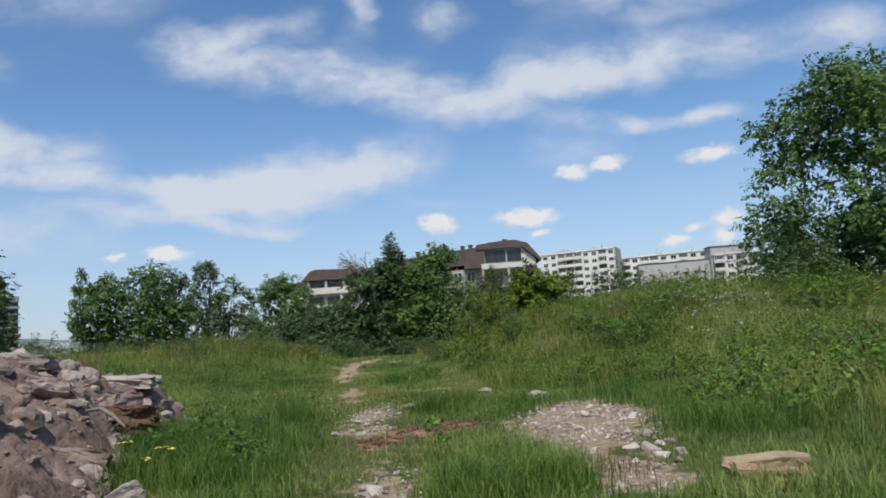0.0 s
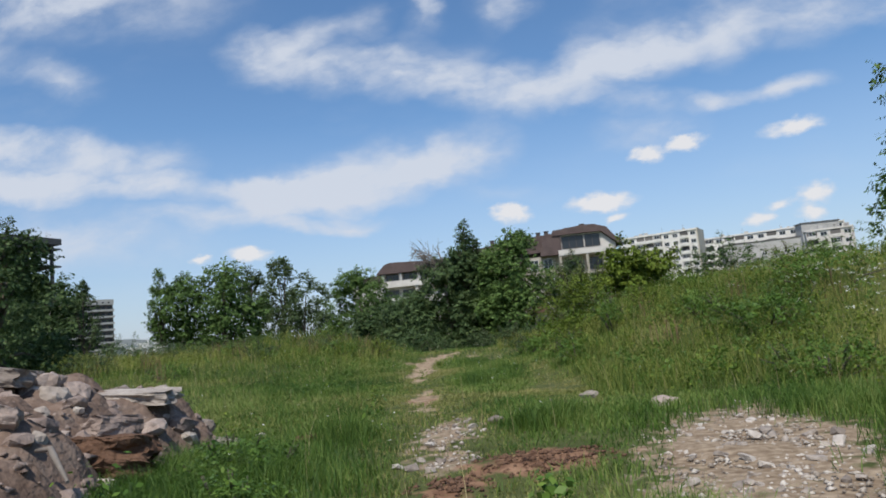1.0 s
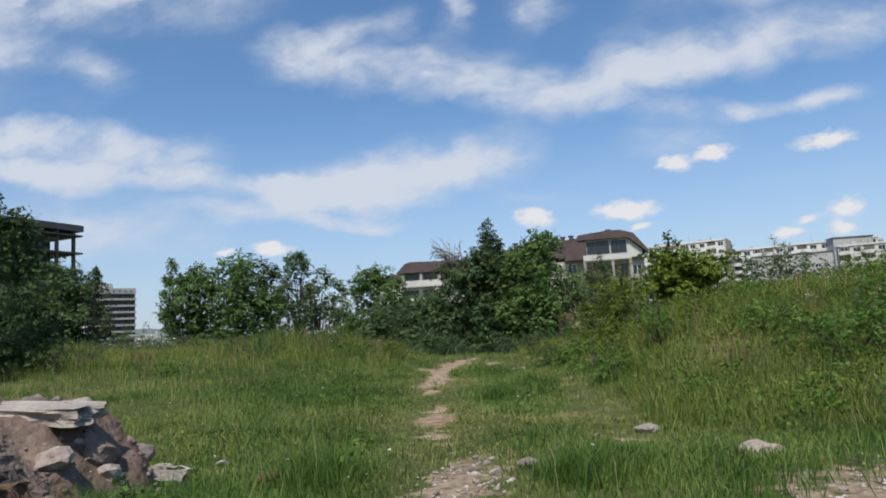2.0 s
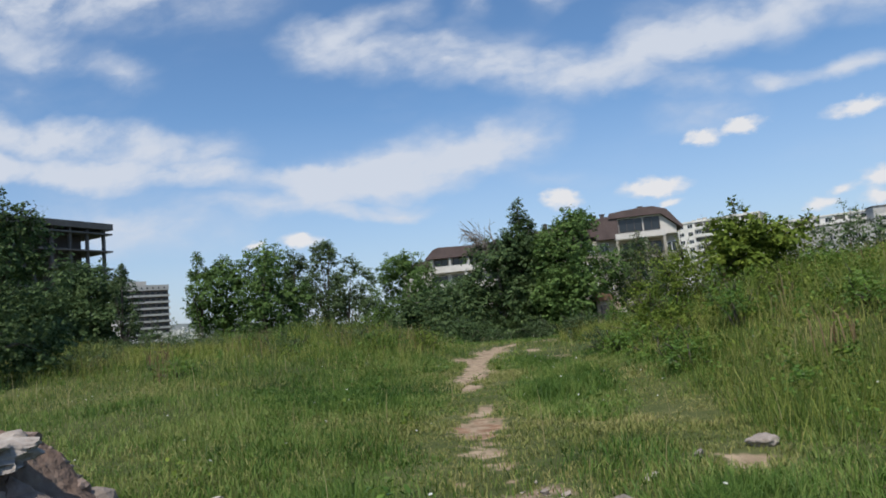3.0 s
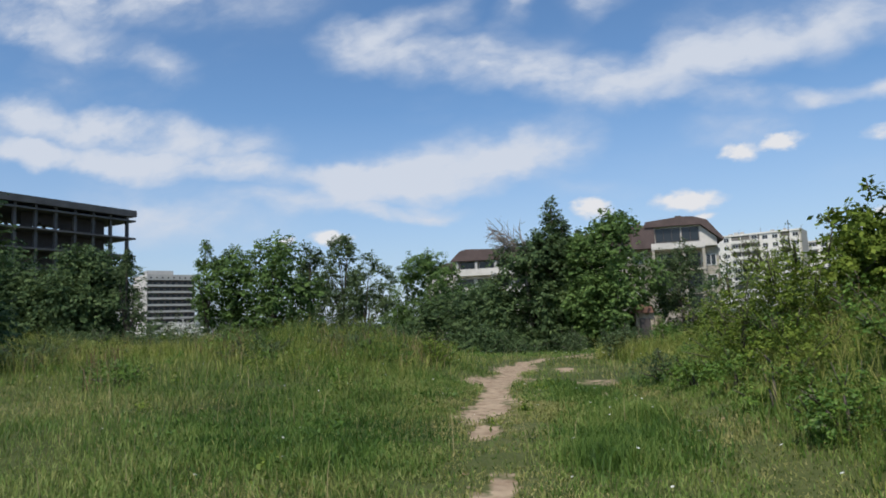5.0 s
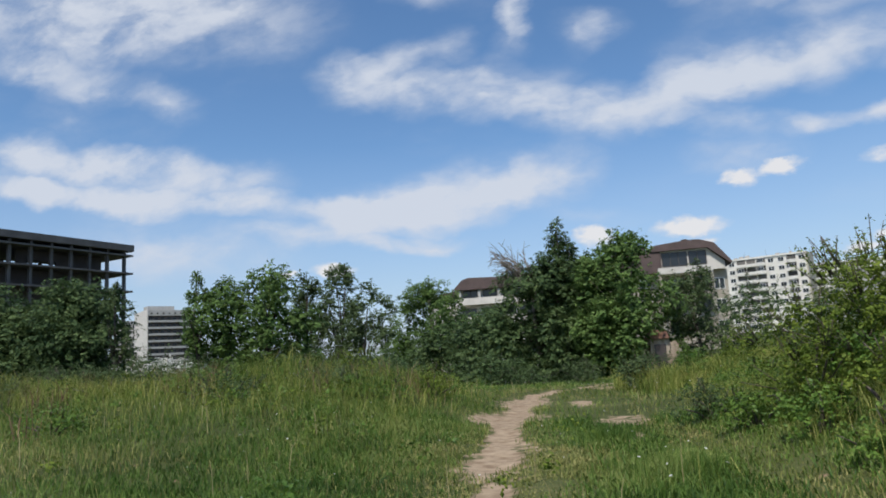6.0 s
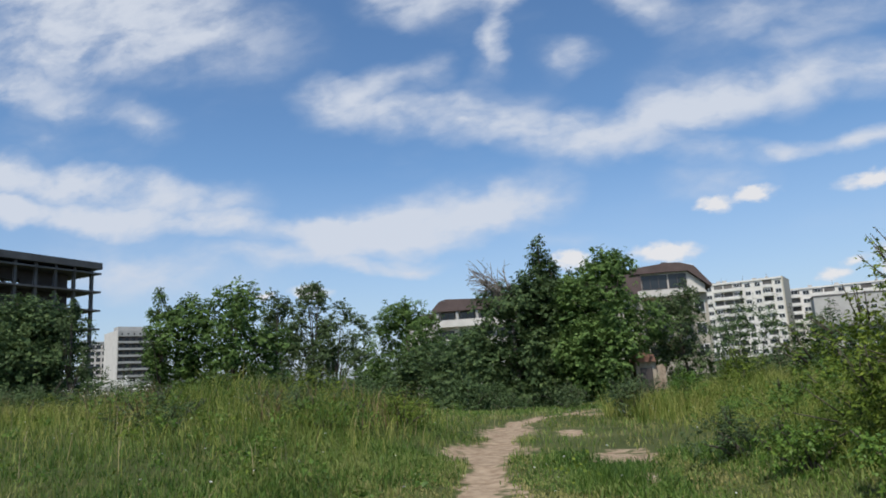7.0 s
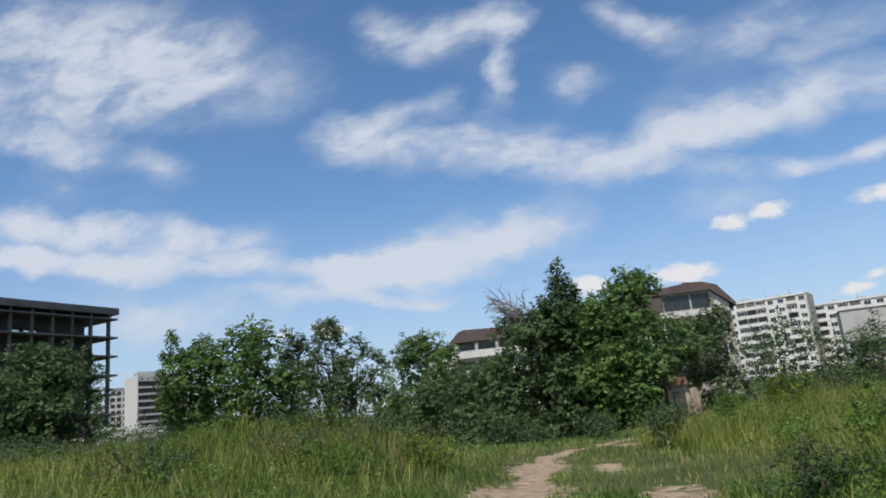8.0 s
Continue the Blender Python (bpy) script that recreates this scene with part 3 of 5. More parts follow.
def blades(name, rng, x, y, tall, wide, mat, label, category, droop=0.5, z0=0.0):
    """Blades of grass, each bent in two, joined in one mesh."""
    n = len(x)
    z = height(x, y) - 0.02 + z0
    a = rng.uniform(0, 6.2832, n)
    b = rng.uniform(0, 6.2832, n)
    lean = tall * droop * rng.uniform(0.1, 1.0, n)
    sx, sy = np.cos(a) * wide / 2, np.sin(a) * wide / 2
    lx, ly = np.cos(b) * lean, np.sin(b) * lean
    root = np.stack((x, y, z), 1)
    side = np.stack((sx, sy, 0 * sx), 1)
    mid = root + np.stack((lx * 0.35, ly * 0.35, tall * 0.62), 1)
    sag = np.clip(lean / (tall + 1e-6), 0, 1.2)
    tip = root + np.stack((lx * 1.15, ly * 1.15, tall * (1.02 - 0.34 * sag)), 1)
    verts = np.stack((root - side, root + side, mid + side * 0.75, mid - side * 0.75, tip), 1).reshape(-1, 3)
    k = np.arange(n)[:, None] * 5
    loops = np.concatenate((k, k + 1, k + 2, k + 3, k + 3, k + 2, k + 4), 1).ravel()
    counts = np.tile((4, 3), n)
    me = fast_mesh(name, verts, counts, loops)
    return tagged(mesh_part(name, me, mat), label, category, kind="stuff")


# ---- ground ----


def ground():
    near = np.arange(-14, 12.01, 0.2)
    out = 12 * 1.16 ** np.arange(1, 37)
    xs = np.concatenate((-14 - (out[::-1] - 12), near, 12 + (out - 12)))
    ny = np.arange(-3, 44.01, 0.2)
    ys = np.concatenate((-3 - (out[::-1] - 12) * 0.9, ny, 44 + (out - 12)))
    gx, gy = np.meshgrid(xs, ys)
    gz = height(gx, gy) + 0.025 * ripple(gx, gy, 5.0, 0.7) * (np.abs(gx) < 14)
    gz = gz - 0.05 * bare_mask(gx, gy)
    red = red_mask(gx, gy)
    gz = gz + 0.07 * red * (0.6 + 0.5 * ripple(gx, gy, 9.0, 0.2) + 0.3 * ripple(gx, gy, 23.0, 1.2))
    nx, nyy = len(xs), len(ys)
    i = (np.arange(nyy - 1)[:, None] * nx + np.arange(nx - 1)[None, :]).ravel()
    loops = np.stack((i, i + 1, i + nx + 1, i + nx), 1).ravel()
    me = fast_mesh("ground", np.stack((gx, gy, gz), 2).reshape(-1, 3), np.full(len(i), 4), loops, flat=False)
    for key, values in (("bare", bare_mask(gx, gy)), ("stony", stony_mask(gx, gy)), ("red", red)):
        me.attributes.new(key, "FLOAT", "POINT").data.foreach_set("value", values.ravel().astype(np.float32))
    tagged(mesh_part("ground", me, M_GROUND), "uneven meadow ground with worn dirt track and stony patches", "ground", kind="structure")



def distant_hills():
    """A low ridge on the horizon, with haze in its colour."""
    a = np.radians(np.linspace(-75, 75, 240))
    rows = [(2300, 0.0), (2450, 0.45), (2600, 0.8), (2800, 1.0), (3000, 0.9)]
    v = []
    for r, k in rows:
        z = 125 * k * (0.62 + 0.2 * np.sin(a * 9 + 1.0) + 0.1 * np.sin(a * 23) + 0.05 * np.sin(a * 61 + r * 0.01)) - 12
        v.append(np.stack((r * np.sin(a), r * np.cos(a), z), 1))
    n = len(a)
    i = (np.arange(len(rows) - 1)[:, None] * n + np.arange(n - 1)[None, :]).ravel()
    me = fast_mesh("distant_hills", np.concatenate(v), np.full(len(i), 4), np.stack((i, i + 1, i + n + 1, i + n), 1).ravel(), flat=False)
    tagged(mesh_part("backdrop", me, M_HILLS), "low hills along the horizon, blue-grey with painted haze", "hills", kind="structure")


ground()
distant_hills()

# ---- buildings ----


def window_mesh(name, w, h, frame_mat, glass=M_GLASS, bars=1, deep=0.12):
    """A window unit: frame proud of the wall and panes set back in it. Its origin is the lower middle, facing -y."""
    t = 0.09
    f = bmesh.new()
    box(f, -w / 2, w / 2, -0.08, deep, 0, t)
    box(f, -w / 2, w / 2, -0.08, deep, h - t, h)
    for i in range(bars + 2):
        cx = -w / 2 + t / 2 + (w - t) * i / (bars + 1)
        box(f, cx - t / 2, cx + t / 2, -0.08, deep, t, h - t)
    g = box(bmesh.new(), -w / 2 + t / 2, w / 2 - t / 2, -0.03, 0.02, t / 2, h - t / 2)
    a, b = bpy.data.meshes.new(name), bpy.data.meshes.new(name + "_pane")
    f.to_mesh(a), g.to_mesh(b)
    f.free(), g.free()
    a.materials.append(frame_mat), b.materials.append(glass)
    return a, b


def put_window(meshes, parent, x, y, z, turn=0.0, name="window"):
    w = mesh_part(name, meshes[0], None, parent)
    w.matrix_basis = pose(x, y, z, 0, 0, turn)
    mesh_part("pane", meshes[1], None, w)
    return w


def prism(bm, outline, y0, y1):
    """A solid from an outline in x and z, drawn out from y0 to y1."""
    a = [bm.verts.new((x, y0, z)) for x, z in outline]
    b = [bm.verts.new((x, y1, z)) for x, z in outline]
    n = len(outline)
    bm.faces.new(a)
    bm.faces.new(b[::-1])
    for i in range(n):
        bm.faces.new((a[i], b[i], b[(i + 1) % n], a[(i + 1) % n]))
    bmesh.ops.recalc_face_normals(bm, faces=bm.faces)
    return bm


def gabled_house():
    """The long cream house whose brown mansard roof rises over the trees."""
    ob = thing("apartment_house", pose(0, 122, 0), "cream plastered house with a brown hipped tile roof and glazed dormer", "house")
    cuboid("wall", 2.0, 17.2, 0.6, 14, -2, 12.3, M_PLASTER, ob)
    # dormer storey: white gable front under a clipped roof
    part("gable_wall", prism(bmesh.new(), [(8.0, 12.3), (16.9, 12.3), (16.9, 13.4), (14.6, 15.45), (8.0, 15.45)], -0.4, 6), M_WHITEWALL, ob, "white plastered gable wall")
    part("roof", prism(bmesh.new(), [(6.6, 15.45), (8.4, 15.45), (11.8, 15.5), (14.7, 15.45), (17.7, 12.9), (17.8, 13.25), (15.6, 16.1), (13.6, 16.75), (11.8, 16.8), (6.8, 16.3)], -1.1, 13), M_ROOF, ob)
    part("mansard_roof", prism(bmesh.new(), [(4.4, 12.3), (7.99, 12.3), (7.99, 15.44), (6.2, 15.9), (5.2, 15.6)], -0.9, 0.99), M_ROOF, ob, "steep brown tiled roof slope")
    part("side_roof", prism(bmesh.new(), [(-11.0, 12.6), (7.0, 13.2), (9.0, 16.2), (4.0, 15.9), (-9.0, 14.6)], 1.0, 13), M_ROOF, ob, "sloping brown tile roof")
    cuboid("side_wall", -10.5, 2.0, 2.0, 13, -2, 13.2, M_PLASTER, ob)
    cuboid("balcony_parapet", 7.4, 15.0, -1.5, -1.35, 12.0, 12.9, M_WHITEWALL, ob, "white balcony parapet")
    cuboid("balcony_floor", 7.4, 15.0, -1.35, 0.6, 11.9, 12.1, M_WHITEWALL, ob)
    cuboid("second_balcony", 7.4, 15.0, -1.5, 0.6, 8.7, 9.0, M_PLASTER, ob)
    for x in (7.6, 12.0, 14.8):
        cuboid("pillar", x - 0.2, x + 0.2, -1.4, -1.0, -2, 11.9, M_PLASTER, ob)
    big = window_mesh("dormer_window", 3.6, 2.1, M_DARKFRAME, bars=2)
    small = window_mesh("dormer_window_narrow", 2.5, 2.1, M_DARKFRAME, bars=1)
    put_window(big, ob, 9.95, -0.4, 13.1)
    put_window(small, ob, 13.2, -0.4, 13.1)
    low = window_mesh("window", 1.5, 1.7, M_FRAME)
    wide = window_mesh("balcony_window", 2.6, 2.0, M_DARKFRAME, bars=2)
    for k in range(3):
        for x in (3.3, 5.6):
            put_window(low, ob, x, 0.6, 10.2 - 3.1 * k)
        for x in (9.8, 13.2, 16.0):
            put_window(wide if x < 16 else low, ob, x, 0.6, 9.4 - 3.1 * k)
    for x, z in ((4.6, 16.1), (6.0, 16.2), (9.6, 16.4), (12.2, 16.8), (1.5, 15.9), (-3.5, 15.6)):
        ch = cuboid("chimney", x - 0.35, x + 0.35, 4.0, 4.7, z - 1.2, z + 0.7, M_DARKSHADE, ob)
        cuboid("chimney_cap", x - 0.45, x + 0.45, 3.9, 4.8, z + 0.7, z + 0.82, M_DARKSHADE, ch)


def stepped_house():
    """The lower white house seen between the tree crowns."""
    ob = thing("apartment_house", pose(-1.4, 126, 0), "white house with brown tile roof and dark loggias", "house")
    cuboid("wall", -22.5, -9, 0.5, 12, -6, 11.2, M_WHITEWALL, ob)
    part("roof", prism(bmesh.new(), [(-23.0, 12.5), (-21.4, 14.1), (-20.4, 14.4), (-13, 14.1), (-8, 14.1), (-8, 12.5)], -0.9, 12), M_ROOF, ob)
    part("annex_roof", prism(bmesh.new(), [(-29, 11.6), (-23, 11.6), (-23, 12.9), (-25.5, 12.6)], 4, 12), M_ROOF, ob, "lower brown tile roof")
    cuboid("annex_wall", -28.5, -22.5, 4.5, 12, -6, 11.6, M_WHITEWALL, ob)
    attic = window_mesh("attic_window", 2.3, 1.15, M_DARKFRAME, bars=1)
    door = window_mesh("loggia_window", 2.4, 1.9, M_DARKFRAME, bars=2)
    cuboid("attic_wall", -22.2, -9.0, 0.8, 11.5, 11.2, 12.5, M_GREYWALL, ob, "shaded grey attic wall")
    for i in range(4):
        put_window(attic, ob, -20.4 + 3.2 * i, 0.8, 11.25)
        cuboid("attic_pillar", -22.1 + 3.2 * i, -21.7 + 3.2 * i, -0.6, -0.2, 11.1, 12.4, M_GREYWALL, ob)
    for k in range(4):
        z = 10.2 - 3.0 * k
        cuboid("balcony_parapet", -22.3, -9.5, -1.0, -0.85, z - 0.2, z + 0.9, M_WHITEWALL, ob)
        cuboid("balcony_floor", -22.3, -9.5, -0.85, 0.5, z - 0.25, z - 0.05, M_WHITEWALL, ob)
        for i in range(4):
            put_window(door, ob, -20.6 + 3.1 * i, 0.5, z - 2.6)
        for x in (-22.2, -16.0, -10.0):
            cuboid("pillar", x - 0.2, x + 0.2, -0.8, -0.4, z - 3.0, z - 0.25, M_WHITEWALL, ob)
    for x in (-20.9, -20.0, -15.0):
        cuboid("chimney", x - 0.3, x + 0.3, 5, 5.6, 13.6, 15.0, M_DARKSHADE, ob)


def panel_block(name, label, m, long, deep, storeys, rise, bays, wall, end_wall, seed, loggia=(), groundz=0.0):
    """A panel block of flats: bays of windows with loggias in some, a parapet and roof boxes. Origin: front left corner at the ground."""
    rng = np.random.default_rng(seed)
    ob = thing(name, m, label, "apartment block")
    top = storeys * rise
    cuboid("wall", 0, long - 0.3, 0, deep, 0, top, wall, ob)
    cuboid("end_wall", long - 0.298, long + 0.1, -0.25, deep + 0.2, 0, top + 0.6, end_wall, ob, "blank cream end wall")
    cuboid("roof", -0.3, long - 0.3, -0.35, deep + 0.3, top, top + 0.55, wall, ob)
    unit = long / bays
    win = window_mesh("window", unit * 0.58, rise * 0.52, M_FRAME)
    # flat dark panel on the wall instead of a hollow; its colour is the shade
    shade_panel = box(bmesh.new(), -unit * 0.44, unit * 0.44, -0.06, 0.05, 0, rise * 0.56)
    rm = bpy.data.meshes.new("loggia_shade_panel")
    shade_panel.to_mesh(rm)
    shade_panel.free()
    rm.materials.append(M_LOGGIASHADE)
    rail = box(bmesh.new(), -unit * 0.47, unit * 0.47, -1.1, -0.95, 0, rise * 0.36)
    box(rail, -unit * 0.47, unit * 0.47, -0.95, 0, -0.16, 0)
    lm = bpy.data.meshes.new("loggia_rail")
    rail.to_mesh(lm)
    rail.free()
    lm.materials.append(wall)
    for k in range(storeys):
        for b in range(bays):
            x, z = unit * (b + 0.5), k * rise
            if b in loggia:
                r = mesh_part("loggia", rm, None, ob)
                r.matrix_basis = pose(x, 0, z + rise * 0.4)
                q = mesh_part("loggia_rail", lm, None, ob)
                q.matrix_basis = pose(x, 0, z + rise * 0.05)
                if rng.random() < 0.45:
                    put_window(win, ob, x, -0.95, z + rise * 0.42, name="loggia_glazing")
            else:
                put_window(win, ob, x, 0, z + rise * 0.32)
    for i in range(1, bays):
        if i % 2 == 0:
            cuboid("panel_joint", unit * i - 0.12, unit * i + 0.12, -0.12, 0, 0, top, wall, ob)
    for i in range(6):
        x = float(rng.uniform(1, long - 2))
        w, t = float(rng.uniform(0.4, 1.6)), float(rng.uniform(0.5, 1.4))
        cuboid("roof_vent", x, x + w, deep * 0.3, deep * 0.3 + 1, top + 0.55, top + 0.55 + t, M_GREYWALL, ob)
    for i in range(3):
        x = float(rng.uniform(2, long - 2))
        part("antenna", tube(bmesh.new(), [(x, deep * 0.2, top + 0.5), (x, deep * 0.2, top + 2.6)], [0.06, 0.04], 5), M_CONCRETE, ob)
    return ob


def far_blocks():
    panel_block("panel_block", "off-white concrete panel block of flats with loggias", pose(39.9, 271, 4.2, 0, 0, -24), 28.0, 12, 9, 2.75, 9, M_PANEL, M_CREAMPANEL, 3, loggia=(2, 3, 4, 7))
    panel_block("panel_block", "long white panel block of flats with enclosed loggias", pose(67.5, 290, 3.6, 0, 0, -20), 56, 12, 8, 2.95, 15, M_PANEL, M_PANEL, 5, loggia=(2, 4, 5, 8, 11, 13))
    ob = thing("stair_tower", pose(104, 268, 22), "grey concrete roof house on top of flats", "roof house")
    cuboid("wall", 0, 13, 0, 6, -18, 5.6, M_GREYWALL, ob)
    cuboid("roof", -0.3, 13.3, -0.3, 6.3, 5.6, 5.9, M_CONCRETE, ob)
    g = thing("commercial_building", pose(71.5, 252, 4, 0, 0, -12), "plain grey rendered building with few small windows", "building")
    cuboid("wall", 0, 24, 0, 10, 0, 17.3, M_GREYWALL, g)
    cuboid("roof", -0.2, 24.2, -0.2, 10.2, 17.3, 17.6, M_CONCRETE, g)
    cuboid("canopy", 1, 23, -2.5, 0, 7.8, 8.2, M_CONCRETE, g)
    w = window_mesh("window", 1.7, 1.2, M_FRAME)
    for x, z in ((12.5, 12.6), (16, 12.6), (12.8, 9.6), (16.2, 9.6), (19.5, 12.6), (19.5, 9.6), (22, 12.6), (22, 9.6)):
        put_window(w, g, x, 0, z)
    panel_block("panel_block", "white apartment block with ribbon windows", pose(98, 250, 2.5, 0, 0, -18), 14, 10, 7, 2.9, 4, M_WHITEWALL, M_WHITEWALL, 9, loggia=(0, 2))


def concrete_skeleton():
    """The unfinished concrete frame: floor slabs, columns and infill walls coloured dark as if shaded."""
    ob = thing("unfinished_building", pose(-88.0, 130, -2, 0, 0, 73), "unfinished dark concrete frame building with open floors", "building")
    wide, deep = 46, 16
    levels = [26.6 - 3.4 * k for k in range(9)]
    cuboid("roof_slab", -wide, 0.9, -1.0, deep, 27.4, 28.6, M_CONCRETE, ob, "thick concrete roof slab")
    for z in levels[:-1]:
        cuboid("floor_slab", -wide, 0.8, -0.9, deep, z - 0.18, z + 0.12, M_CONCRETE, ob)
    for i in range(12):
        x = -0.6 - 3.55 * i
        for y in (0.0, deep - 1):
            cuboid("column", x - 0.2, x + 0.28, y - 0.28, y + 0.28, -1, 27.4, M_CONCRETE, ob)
    # shade inside the frame is put into the infill's dark colour
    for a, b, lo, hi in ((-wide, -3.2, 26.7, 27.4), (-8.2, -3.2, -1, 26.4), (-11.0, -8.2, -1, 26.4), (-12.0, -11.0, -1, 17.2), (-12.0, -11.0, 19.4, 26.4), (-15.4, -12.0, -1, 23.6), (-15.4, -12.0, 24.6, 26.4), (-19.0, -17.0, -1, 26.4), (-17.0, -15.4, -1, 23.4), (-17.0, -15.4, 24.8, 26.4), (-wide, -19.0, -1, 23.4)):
        cuboid("infill_wall", a, b, 3.0, 3.3, lo, hi, M_DARKSHADE, ob)
    cuboid("end_infill", -3.5, -3.2, 3.3, deep - 0.5, -1, 26.4, M_DARKSHADE, ob)


def hotel():
    ob = thing("hotel_block", pose(-202.5, 300, 2, 0, 0, 50), "pale high-rise block with ribbon balconies, shade painted behind them", "apartment block")
    # front wall coloured dark for the shade behind the balcony rails
    cuboid("wall", 0, 22, 0, 20, 0, 27.5, M_DARKSHADE, ob)
    cuboid("end_wall", -0.4, -0.002, -1.4, 20.2, 0, 30.2, M_WHITEWALL, ob, "blank pale end wall")
    cuboid("attic", 0, 22, -1.3, 20, 27.5, 30.0, M_GREYWALL, ob)
    cuboid("roof_house", 1, 13, 3, 10, 30.0, 32.2, M_GREYWALL, ob)
    vent = window_mesh("attic_window", 0.7, 0.7, M_DARKFRAME, bars=0)
    for i in range(8):
        put_window(vent, ob, 1.6 + 2.6 * i, -1.3, 28.2)
    win = window_mesh("window", 1.7, 1.9, M_DARKFRAME)
    for k in range(9):
        z = 24.6 - 3.0 * k
        cuboid("balcony_rail", 0, 22, -1.9, -1.7, z - 0.2, z + 0.75, M_GREYWALL, ob)
        cuboid("balcony_floor", 0, 22, -1.7, 0, z - 0.2, z, M_GREYWALL, ob)
        for i in range(8):
            put_window(win, ob, 1.4 + 2.7 * i, 0, z + 0.4)
    wing = thing("apartment_block", pose(-236.5, 322, 1, 0, 0, 36), "white apartment block with rows of square windows", "apartment block")
    cuboid("wall", 0, 17, 0, 12, 0, 28.5, M_WHITEWALL, wing)
    cuboid("roof", -0.3, 17.3, -0.3, 12.3, 28.5, 29.2, M_GREYWALL, wing)
    sq = window_mesh("window", 1.9, 1.9, M_DARKFRAME)
    for k in range(9):
        for i in range(5):
            put_window(sq, wing, 1.5 + 2.7 * i, 0, 25.6 - 3.05 * k)
        cuboid("balcony", 14.2, 16.8, -1.3, 0, 25.2 - 3.05 * k, 26.2 - 3.05 * k, M_GREYWALL, wing)


def ruined_shed():
    """What is left of a shed: a low wall under a few red tiles and a broken plastered post."""
    ob = thing("ruined_shed", pose(1.9, 53, hz(1.9, 53)), "low plastered shed wall with red tiles and a broken post", "shed")
    cuboid("wall", -1.0, -0.002, 0, 1.8, -0.2, 1.5, M_SHED, ob)
    part("roof", prism(bmesh.new(), [(-1.2, 1.5), (0.0, 1.5), (-0.1, 1.85), (-0.9, 2.0)], -0.25, 2.0), M_REDTILE, ob, "faded red tile roof")
    part("post", prism(bmesh.new(), [(0, -0.2), (0.5, -0.2), (0.46, 0.7), (0.47, 1.15), (0.3, 1.35), (0.05, 1.25)], 0.1, 0.6), M_SHED, ob, "flaking plastered masonry post")
    cuboid("door", -0.8, -0.2, -0.05, -0.002, 0, 1.2, M_DARKFRAME, ob)


ruined_shed()
gabled_house()
stepped_house()
far_blocks()
concrete_skeleton()
hotel()

# ---- trees and bushes ----

DENSE = "dense walnut tree at the end of the track"
SLOPE = "low spreading tree on the slope below the meadow"
THIN = "thin-crowned young tree with sky between its leaves"
DARK = "dark tree in front of the unfinished building"
broadleaf_tree("walnut_tree", "large walnut tree with glossy green leaves beside the bank", 16.1, 23.0, 8.1, 5.3, 28, M_WALNUT, 70, 0.7, 0.17, 0.0, shoots=40, size=(0.14, 0.24))
broadleaf_tree("walnut_tree", "tall " + DENSE, -5.1, 57.5, 7.8, 3.7, 12, M_DARKLEAF, 34, 1.0, 0.22, 0.0, extra=((-2.4, -1.2, 1.6, 1.1), (-2.6, -0.4, 3.4, 1.0), (1.6, -1.4, 1.2, 1.2), (1.9, -0.2, 7.1, 1.0)))
broadleaf_tree("walnut_tree", "broad green " + DENSE, -0.3, 55.5, 8.2, 2.9, 13, M_WALNUT, 34, 1.0, 0.22, 0.0, shoots=20, extra=((-1.6, 0.2, 1.3, 1.2), (1.5, -0.4, 1.5, 1.1), (0.8, 0, 7.4, 0.8)))
broadleaf_tree("walnut_tree", "middle " + DENSE, -2.6, 57.5, 7.4, 2.4, 26, M_WALNUT, 20, 1.0, 0.22, 0.0)
broadleaf_tree("walnut_tree", "dark low tree hiding the foot of the white house", -9.6, 66.0, 6.2, 3.2, 27, M_DARKLEAF, 20, 0.8, 0.22, 0.0)
broadleaf_tree("slim_tree", "slim leafy tree top rising over its neighbours", -3.75, 57.0, 9.9, 1.0, 14, M_DARKLEAF, 12, 0.9, 0.18, 0.45, shoots=10, size=(0.45, 0.65))
broadleaf_tree("walnut_tree", SLOPE, -27.9, 60.0, 9.2, 2.9, 15, M_WALNUT, 28, 0.9, 0.26, 0.0, shoots=22)
broadleaf_tree("walnut_tree", SLOPE, -24.4, 59.5, 9.9, 3.1, 16, M_WALNUT, 28, 0.9, 0.26, 0.0, shoots=22)
broadleaf_tree("slim_tree", "slender shoot of a tree with sparse leaves", -29.7, 59.0, 9.7, 0.95, 51, M_WALNUT, 9, 0.5, 0.18, 0.4, shoots=14, size=(0.4, 0.6), open_crown=1.0)
broadleaf_tree("slim_tree", THIN, -26.2, 70.5, 11.8, 2.3, 17, M_GREYLEAF, 24, 0.6, 0.22, 0.1, shoots=26, size=(0.26, 0.4), open_crown=1.0)
broadleaf_tree("slim_tree", THIN, -23.6, 71.5, 12.3, 2.3, 18, M_GREYLEAF, 26, 0.55, 0.22, 0.1, shoots=26, size=(0.26, 0.4), open_crown=1.0)
broadleaf_tree("slim_tree", THIN, -20.4, 69.5, 10.7, 2.6, 52, M_GREYLEAF, 28, 0.55, 0.22, 0.05, shoots=26, size=(0.24, 0.38), open_crown=1.0)
broadleaf_tree("walnut_tree", "round-topped tree in front of the white house", -18.1, 82.0, 11.4, 4.7, 19, M_WALNUT, 32, 0.85, 0.26, 0.0)
broadleaf_tree("walnut_tree", "dark shaded tree in front of the white house", -13.4, 71.0, 6.8, 3.8, 20, M_DARKLEAF, 26, 0.8, 0.26, 0.0)
broadleaf_tree("walnut_tree", DARK, -42.4, 61.5, 10.7, 4.9, 21, M_DARKLEAF, 40, 0.85, 0.26, 0.0)
